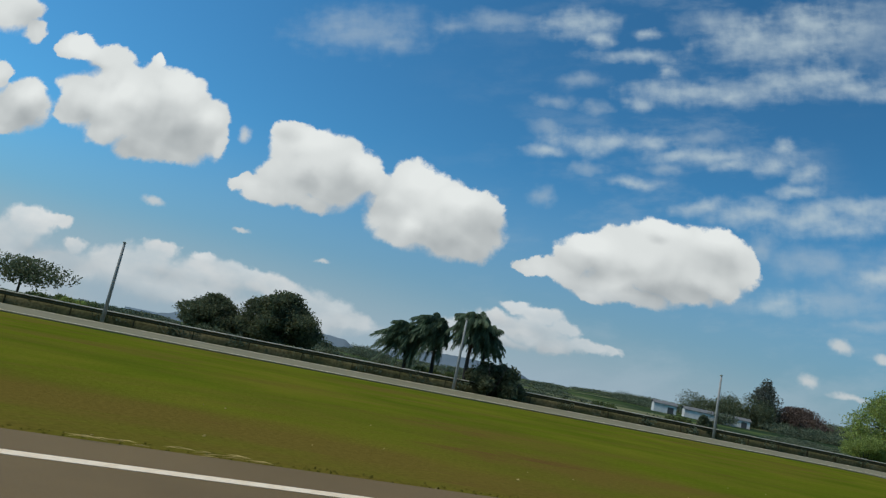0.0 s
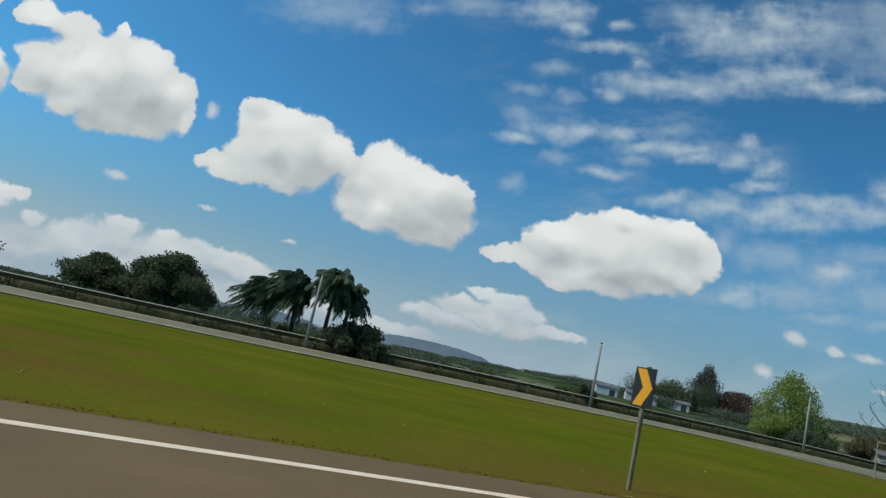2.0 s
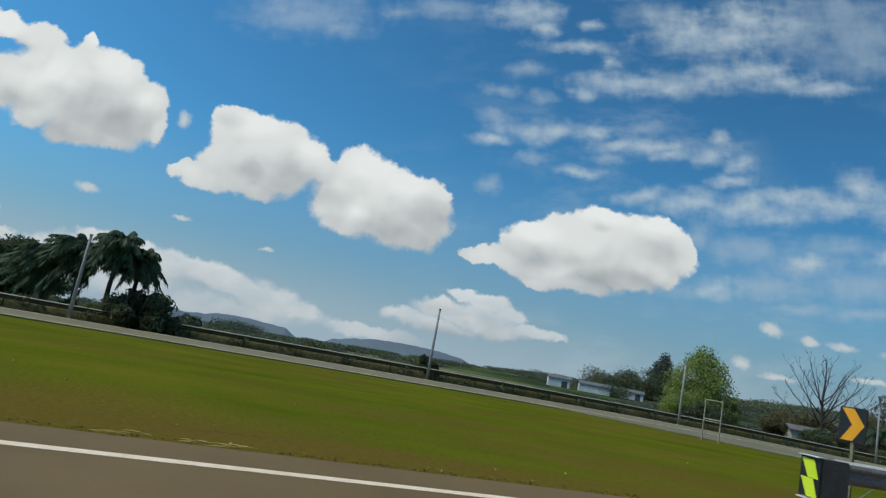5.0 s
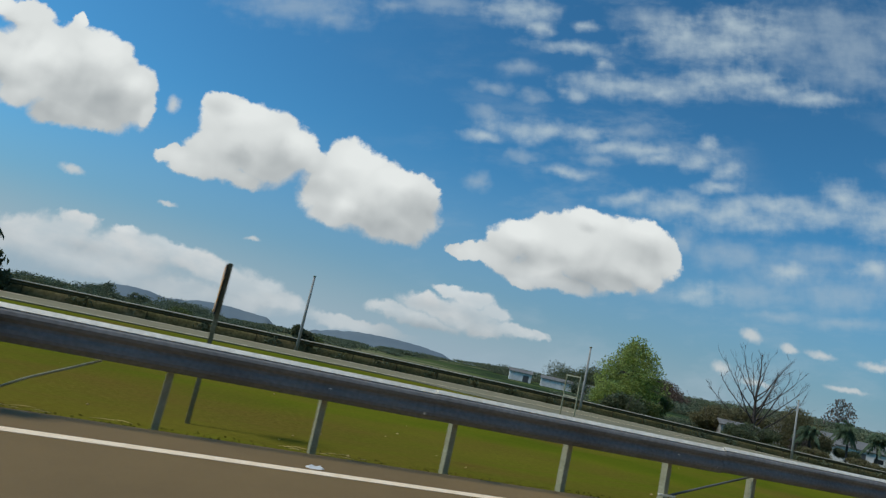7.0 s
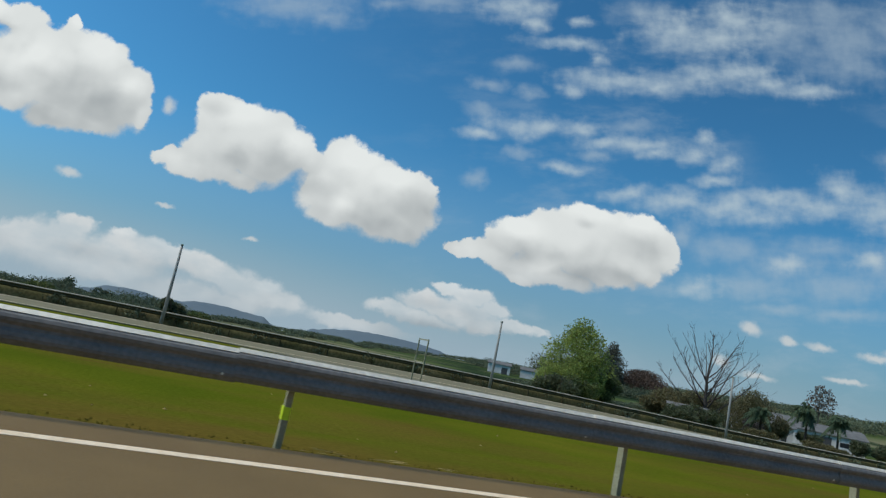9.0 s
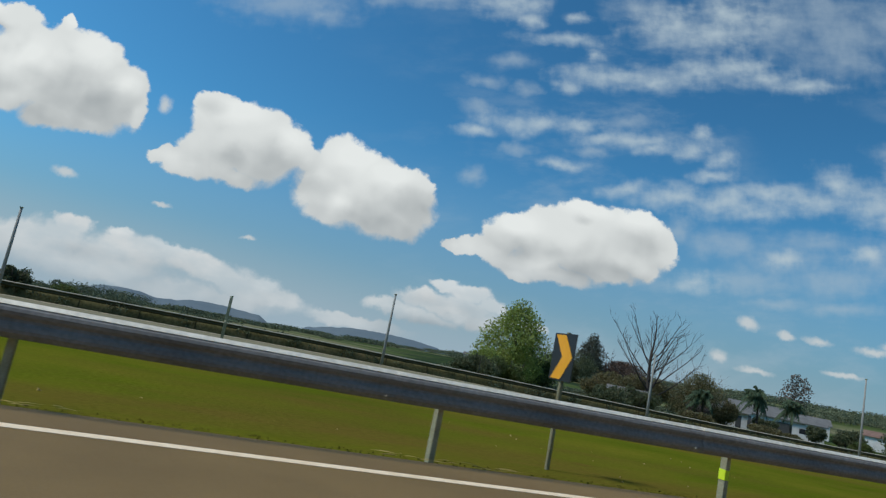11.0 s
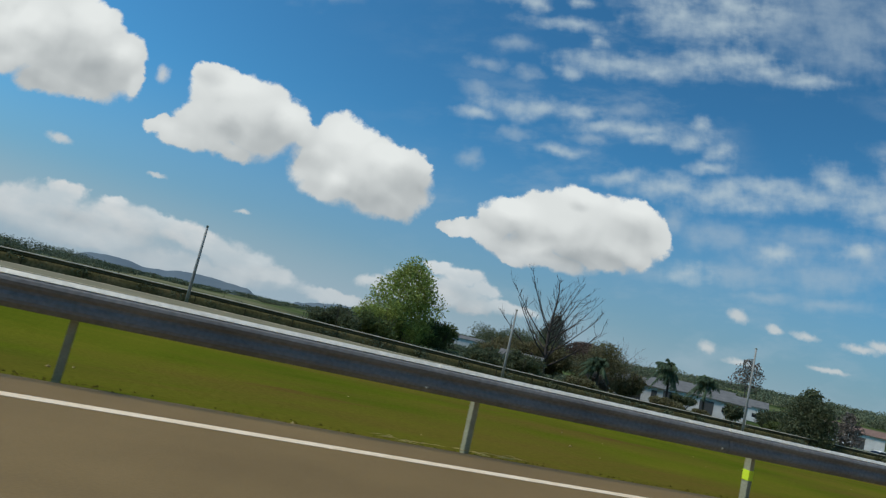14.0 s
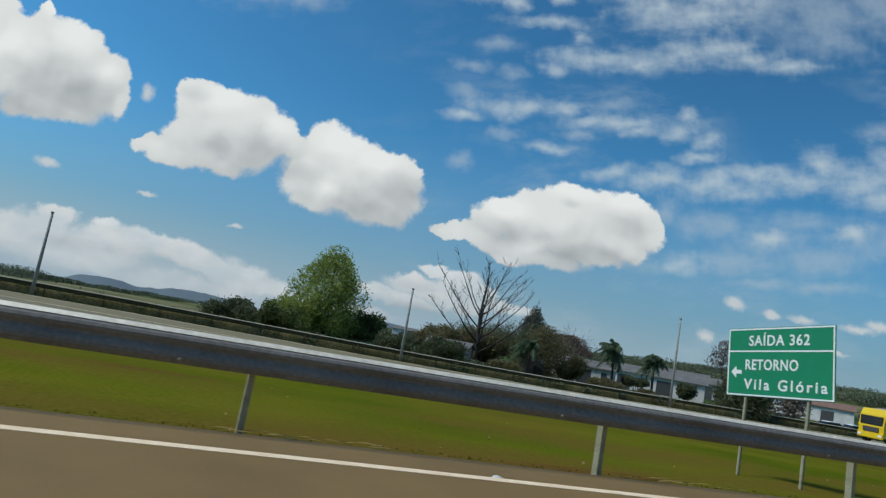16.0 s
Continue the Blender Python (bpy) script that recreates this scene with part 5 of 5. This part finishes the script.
def ridge(name, dist, az0, az1, heights, label):
    """A long hill on the skyline; heights: tangents of its elevation, evenly spaced from az0 to az1."""
    verts, faces = [], []
    n = 90
    for i in range(n + 1):
        f = i / n
        a = radians(az0 + (az1 - az0) * f)
        k = f * (len(heights) - 1)
        j = min(int(k), len(heights) - 2)
        t = k - j
        t = t * t * (3 - 2 * t)
        e = heights[j] * (1 - t) + heights[j + 1] * t + 0.0007 * noise.noise((f * 34, 0, dist))
        for d, z in ((dist - 350, -60), (dist, 1.15 + dist * e), (dist + 500, -60)):
            verts.append((5 + d * math.sin(a), d * math.cos(a), z))
    for i in range(n):
        for j in range(2):
            q = i * 3 + j
            faces.append((q, q + 3, q + 4, q + 1))
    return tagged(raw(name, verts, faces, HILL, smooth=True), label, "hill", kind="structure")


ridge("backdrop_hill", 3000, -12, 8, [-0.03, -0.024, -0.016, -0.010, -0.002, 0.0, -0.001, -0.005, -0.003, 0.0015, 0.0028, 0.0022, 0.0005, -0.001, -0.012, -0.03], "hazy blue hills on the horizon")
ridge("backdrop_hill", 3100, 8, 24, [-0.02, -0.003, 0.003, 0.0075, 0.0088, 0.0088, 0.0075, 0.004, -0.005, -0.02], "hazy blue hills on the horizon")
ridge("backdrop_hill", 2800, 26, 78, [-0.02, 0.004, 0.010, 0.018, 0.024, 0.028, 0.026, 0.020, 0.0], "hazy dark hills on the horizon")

# ------------------------------------------------------------ buildings


def house(x, y, w, d, h, turn, wall_mat, roof_mat, label, doors=((0.2, 0.9, 2.0),), windows=((-0.25, 1.1),), slope=0.28, name="house"):
    """A low gabled building: walls, two roof slopes with an overhang, door and windows facing the road (-y)."""
    z = land(x, y)
    t = thing(name, label, "house", pose(x, y, z, 0, 0, turn))
    part("wall", box((-w / 2, -d / 2, -0.6), (w / 2, d / 2, h), 0.02), wall_mat, t)
    for s in (-1, 1):
        bm = bmesh.new()
        o, rise = 0.45, slope * d / 2
        pts = [(-w / 2 - o, s * (d / 2 + o), h - slope * o), (w / 2 + o, s * (d / 2 + o), h - slope * o), (w / 2 + o, 0, h + rise), (-w / 2 - o, 0, h + rise)]
        f = bm.faces.new([bm.verts.new(p) for p in pts])
        r = bmesh.ops.extrude_face_region(bm, geom=[f])
        bmesh.ops.translate(bm, vec=(0, 0, 0.14), verts=[v for v in r["geom"] if isinstance(v, bmesh.types.BMVert)])
        bmesh.ops.recalc_face_normals(bm, faces=bm.faces)
        part("roof", bm, roof_mat, t)
    for sx in (-1, 1):
        bm = bmesh.new()
        a = [bm.verts.new((sx * w / 2, yy, zz)) for yy, zz in ((-d / 2, h), (d / 2, h), (0, h + slope * d / 2))]
        b = [bm.verts.new((sx * (w / 2 - 0.15), yy, zz)) for yy, zz in ((-d / 2, h), (d / 2, h), (0, h + slope * d / 2))]
        bm.faces.new(a), bm.faces.new(b[::-1])
        for k in range(3):
            bm.faces.new((a[k], a[(k + 1) % 3], b[(k + 1) % 3], b[k]))
        bmesh.ops.recalc_face_normals(bm, faces=bm.faces)
        part("gable", bm, wall_mat, t)
    for fx, dw, dh in doors:
        part("door", box((fx * w - dw / 2, -d / 2 - 0.03, 0), (fx * w + dw / 2, -d / 2 + 0.05, dh), 0.01), DARK_PANEL, t, "dark doorway")
    for fx, ww in windows:
        win = part("window", box((fx * w - ww / 2, -d / 2 - 0.02, 1.0), (fx * w + ww / 2, -d / 2 + 0.05, 1.9), 0.005), GLASS_DARK, t, "dark window pane")
        part("frame", box((fx * w - ww / 2 - 0.06, -d / 2 - 0.035, 0.92), (fx * w + ww / 2 + 0.06, -d / 2 - 0.022, 1.0), 0.004), WHITE, win, "pale window sill")
    return t


house(119, 246, 9, 7, 3.6, -25, WALL_WHITE, GREY_ROOF, "small white shed with a pale roof across the fields", ((0.25, 2.4, 2.6),), ())
house(137, 247, 13, 8, 3.3, -28, WALL_WHITE, GREY_ROOF, "long white farm shed across the fields", (), ())
house(156, 249, 12, 7, 3.2, -30, WALL_WHITE, GREY_ROOF, "white farm shed beside dark trees", ((0.3, 2.2, 2.6),), ())
house(68.0, 77.5, 5.0, 4.0, 2.4, -35, WALL_GREY, GREY_ROOF, "small grey hut behind the leafless tree", ((0.2, 0.9, 2.0),), ((-0.2, 0.9),))
house(99.0, 93.0, 10.0, 7.0, 2.7, -40, WALL_WHITE, GREY_ROOF, "low white house with a grey sheet roof", ((0.05, 2.2, 2.2), (0.36, 0.9, 2.1)), ((-0.3, 1.4),))
house(118.0, 98.0, 17.0, 9.0, 3.0, -42, WALL_WHITE, GREY_ROOF, "long white building with a grey sheet roof", ((-0.3, 2.4, 2.4), (0.1, 2.4, 2.4)), ((0.3, 1.6), (-0.08, 1.6)))
house(150.0, 124.0, 20.0, 10.0, 3.4, -46, WALL_WHITE, GREY_ROOF, "long pale warehouse behind the palms", ((0.2, 3.0, 2.8),), ((-0.2, 1.8), (0.4, 1.8)))
house(178.0, 158.0, 16.0, 9.0, 4.4, -48, WALL_GREY, GREY_ROOF, "grey building with a light sheet roof", ((0.2, 2.4, 2.4),), ((-0.2, 1.4),))
house(166.0, 104.0, 16.0, 8.0, 3.2, -55, WALL_WHITE, ROOF, "white roadside building with a low roof", ((0.2, 2.4, 2.4),), ((-0.2, 1.4),))


# ------------------------------------------------------------ vehicles


def wheel(parent, x, y, r, w):
    bm = bmesh.new()
    bmesh.ops.create_cone(bm, cap_ends=True, segments=20, radius1=r, radius2=r, depth=w, matrix=pose(x, y, r, 90))
    t = part("wheel", bm, RUBBER, parent, "black rubber tyre")
    bm = bmesh.new()
    bmesh.ops.create_cone(bm, cap_ends=True, segments=16, radius1=r * 0.55, radius2=r * 0.5, depth=w + 0.03, matrix=pose(x, y, r, 90))
    part("rim", bm, POST_STEEL, t, "grey steel rim")


def side_shape(pts, y0, y1):
    """A side view of (x, z) points, drawn out across y."""
    bm = bmesh.new()
    a = [bm.verts.new((x, y0, z)) for x, z in pts]
    b = [bm.verts.new((x, y1, z)) for x, z in pts]
    n = len(pts)
    for k in range(n):
        bm.faces.new((a[k], b[k], b[(k + 1) % n], a[(k + 1) % n]))
    bm.faces.new(a[::-1]), bm.faces.new(b)
    bmesh.ops.recalc_face_normals(bm, faces=bm.faces)
    return bm


def car(x, y, turn, paint, label):
    c = thing("car", label, "car", pose(x, y, land(x, y), 0, 0, turn))
    part("body", side_shape([(-2.1, 0.35), (2.1, 0.35), (2.12, 0.72), (1.9, 0.86), (1.0, 0.94), (-1.9, 0.98), (-2.12, 0.8)], -0.85, 0.85), paint, c)
    part("cabin", side_shape([(-1.75, 0.97), (0.95, 0.95), (0.35, 1.40), (-1.2, 1.44)], -0.74, 0.74), GLASS_DARK, c, "dark glazed cabin")
    part("roof", side_shape([(-1.22, 1.43), (0.36, 1.39), (0.30, 1.46), (-1.15, 1.49)], -0.72, 0.72), paint, c)
    for wx in (-1.3, 1.3):
        for wy in (-0.8, 0.8):
            wheel(c, wx, wy, 0.32, 0.2)
    for wy in (-0.62, 0.62):
        part("headlight", box((2.08, wy - 0.17, 0.62), (2.14, wy + 0.17, 0.78), 0.02), SIGN_WHITE, c, "clear headlight")
    return c


car(113.0, 59.5, 165, WHITE, "white parked car beside the round tree")
car(119.5, 61.0, 170, WHITE, "white parked car beside the round tree")


def truck(x, y):
    t = thing("truck", "yellow lorry with a dark windscreen on the opposite carriageway", "truck", pose(x, y, far_level(x), 0, 0, 180))
    part("cab", side_shape([(3.0, 0.55), (5.1, 0.55), (5.2, 1.5), (5.0, 2.6), (4.7, 3.1), (3.0, 3.2)], -1.2, 1.2), TRUCK_YELLOW, t, "yellow painted cab")
    part("windscreen", box((5.09, -1.05, 1.62), (5.22, 1.05, 2.45), 0.03), GLASS_DARK, t, "dark windscreen")
    part("bumper", box((5.1, -1.2, 0.42), (5.32, 1.2, 0.95), 0.05), TRUCK_YELLOW, t, "yellow bumper")
    part("grille", box((5.16, -0.75, 1.0), (5.26, 0.75, 1.45), 0.03), DARK_PANEL, t, "dark grille")
    for wy in (-0.95, 0.95):
        part("headlight", box((5.3, wy - 0.18, 0.6), (5.35, wy + 0.18, 0.8), 0.02), SIGN_WHITE, t, "clear headlight")
        part("mirror", box((4.95, wy * 1.42 - 0.08, 1.7), (5.1, wy * 1.42 + 0.08, 2.3), 0.03), DARK_PANEL, t, "black side mirror")
    part("cargo_box", box((-5.2, -1.28, 1.1), (2.8, 1.28, 3.3), 0.05), WALL_GREY, t, "grey cargo body")
    part("chassis", box((-5.0, -0.5, 0.7), (4.6, 0.5, 1.08), 0.03), DARK_PANEL, t)
    for wx in (4.1, -2.6, -3.9):
        for wy in (-1.05, 1.05):
            wheel(t, wx, wy, 0.5, 0.3)
    return t


truck(101.3, 42.2)

# ------------------------------------------------------------ road marks and litter
marking("road_arrow", "white painted lane arrow, slightly worn", [(33.93, 4.35), (33.32, 4.42), (32.79, 4.67), (31.30, 4.36), (31.86, 4.28), (32.34, 4.37), (31.90, 4.10), (31.0, 3.92), (28.9, 3.92), (28.9, 3.76), (31.98, 3.78), (32.49, 3.79), (33.32, 4.33)])
marking("road_arrow", "white painted lane arrow, slightly worn", [(-27.22, 5.34), (-25.60, 5.46), (-24.2, 5.20), (-24.9, 4.95), (-26.80, 5.12)])


def litter(x, y, size, seed):
    rnd = random.Random(seed)
    bm = bmesh.new()
    bmesh.ops.create_icosphere(bm, subdivisions=2, radius=1.0)
    for v in bm.verts:
        v.co = Vector((v.co.x * size * rnd.uniform(0.7, 1.2), v.co.y * size * 0.45 * rnd.uniform(0.6, 1.2), max(0, v.co.z) * size * 0.32 * rnd.uniform(0.5, 1.3)))
    return tagged(part("litter", bm, WHITE, None), "crumpled white scrap lying on the asphalt edge", "litter")


for k, (x, y, size) in enumerate(((-39.2, 5.92, 0.10), (-9.78, 5.76, 0.09), (22.92, 5.76, 0.06), (38.3, 5.68, 0.06))):
    litter(x, y, size, k).location = (x, y, 0.001)


# unseen trees added behind the camera's side of the road, to darken rail reflections
far_woods("roadside_woods", 9, [(-110 + 6.5 * k, -18 - 3 * (k % 3), 13.0 + (k * 7 % 5) * 0.8, 9.0) for k in range(36)], 0.9, 12000, "added unseen tree belt that darkens the near rail's reflections")

# ------------------------------------------------------------ grass along the asphalt


def grass_tufts(name, seed, x0, x1, y0, y1, count, height, mat, label, power=1.0):
    rnd = np.random.RandomState(seed)
    x = x0 + (x1 - x0) * rnd.rand(count)
    y = y0 + (y1 - y0) * rnd.rand(count) ** power
    z = np.array([land(a, b) for a, b in zip(x, y)])
    h = height * (0.4 + 0.9 * rnd.rand(count))
    ang = rnd.rand(count) * 6.283
    w = 0.012 + 0.012 * rnd.rand(count)
    lx, ly = rnd.normal(size=count) * h * 0.5, rnd.normal(size=count) * h * 0.5
    v = np.stack([np.stack([x - w * np.cos(ang), y - w * np.sin(ang), z - 0.01], 1), np.stack([x + w * np.cos(ang), y + w * np.sin(ang), z - 0.01], 1), np.stack([x + lx, y + ly, z + h], 1)], 1).reshape(-1, 3)
    ob = raw(name, v, [(3 * k, 3 * k + 1, 3 * k + 2) for k in range(count)], mat)
    return tagged(ob, label, "grass", kind="stuff")


grass_tufts("grass", 1, -62, 75, 6.36, 6.75, 14000, 0.018, BLADES, "ragged grass along the edge of the asphalt", 1.6)


def straw_line():
    """Thin dry stalks blown together along the asphalt's edge."""
    rnd = np.random.RandomState(6)
    n = 1500
    x = -60 + 130 * rnd.rand(n)
    keep = np.array([noise.noise((v * 0.45, 0, 3)) > 0.12 for v in x])
    x = x[keep]
    n = len(x)
    y = 6.40 + 0.015 * np.array([noise.noise((v * 0.8, 4, 0)) for v in x]) + 0.05 * rnd.normal(size=n)
    a = 0.25 * rnd.normal(size=n)
    l = 0.05 + 0.10 * rnd.rand(n)
    dx, dy = l * np.cos(a), l * np.sin(a)
    w = 0.004 + 0.004 * rnd.rand(n)
    z = 0.012 + 0.018 * rnd.rand(n)
    v = np.stack([np.stack([x - dx, y - dy, z], 1), np.stack([x, y - w, z + 0.006], 1), np.stack([x + dx, y + dy, z], 1), np.stack([x, y + w, z + 0.010], 1)], 1).reshape(-1, 3)
    ob = raw("straw", v, [(4 * k, 4 * k + 1, 4 * k + 2, 4 * k + 3) for k in range(n)], STRAW)
    return tagged(ob, "thin line of dry straw along the asphalt edge", "straw", kind="stuff")


straw_line()


def pale_bits():
    """Small pale stones and scraps scattered thinly over the grass."""
    rnd = np.random.RandomState(12)
    n = 170
    x = -60 + 125 * rnd.rand(n)
    y = 6.5 + 6.5 * rnd.rand(n) ** 1.6
    verts, faces = [], []
    for a, b in zip(x, y):
        s = 0.010 + 0.020 * rnd.rand() ** 2
        z = land(float(a), float(b)) + 0.005
        k = len(verts)
        j = rnd.uniform(0.6, 1.3, 6)
        verts += [(a - s * j[0], b, z), (a, b - s * j[1], z), (a + s * j[2], b, z), (a, b + s * j[3], z), (a, b, z + s * j[4]), (a, b, z - s)]
        faces += [(k + q, k + (q + 1) % 4, k + 4) for q in range(4)] + [(k + (q + 1) % 4, k + q, k + 5) for q in range(4)]
    ob = raw("stones", verts, faces, STRAW)
    return tagged(ob, "small pale stones scattered in the grass", "stones", kind="stuff")


pale_bits()


# ------------------------------------------------------------ the wide curve of the road


def bend_mesh(me, land_too=False):
    co = np.empty(len(me.vertices) * 3, dtype=np.float32)
    me.vertices.foreach_get("co", co)
    co = co.reshape(-1, 3).astype(np.float64)
    if land_too:
        k = push_out(co[:, 0], co[:, 1])
        co[:, 1] *= k
        co[:, 2] = EYE + (co[:, 2] - EYE) * k
    x, y, size = along_curve(co[:, 0], co[:, 1])
    co = np.stack([x, y, EYE + (co[:, 2] - EYE) * size], 1).astype(np.float32)
    me.vertices.foreach_set("co", co.ravel())
    me.update()


def bent_place(x, y):
    return [float(v) for v in along_curve(x, y)]


def bend_part(ob):
    """A part of a long rail: pieces with a place of their own turn with the road, the others are bent."""
    m = ob.matrix_basis
    if ob.data.users == 1 and m == Matrix.Identity(4):
        bend_mesh(ob.data, True)
        return
    x, y = m.translation.x, m.translation.y
    if y > 30:
        k = float(push_out(x, y))
        m = Matrix.Translation((x, y * k, EYE + (m.translation.z - EYE) * k)) @ Matrix.Scale(k, 4)
        y = y * k
    yy = y + sum(v.co.y for v in ob.data.vertices) / len(ob.data.vertices)
    nx, ny, size = bent_place(x, yy)
    ax, ay, _ = bent_place(x - 0.5, yy)
    bx, by, _ = bent_place(x + 0.5, yy)
    z = m.translation.z
    ob.matrix_basis = Matrix.Translation((nx, ny, EYE + (z - EYE) * size - z)) @ Matrix.Rotation(math.atan2(by - ay, bx - ax), 4, "Z") @ Matrix.Translation((-x, -yy, 0)) @ m


EYE = 1.15
for ob in [o for o in scene.objects if o.parent is None and o.type in ("MESH", "EMPTY")]:
    at = ob.matrix_basis.translation.copy()
    if ob.type == "EMPTY" and at.length < 1e-6:
        for piece in [o for o in scene.objects if o.parent == ob]:
            bend_part(piece)
    elif at.length < 1e-6:
        bend_mesh(ob.data, ob.name.split(".")[0] in ("ground", "road_far", "road_shoulder", "edge_line", "bank", "rail_weeds"))
    else:
        nx, ny, size = bent_place(at.x, at.y)
        m = ob.matrix_basis.copy()
        m.translation = (0, 0, 0)
        ob.matrix_basis = Matrix.Translation((nx, ny, EYE + (at.z - EYE) * size)) @ Matrix.Scale(size, 4) @ m
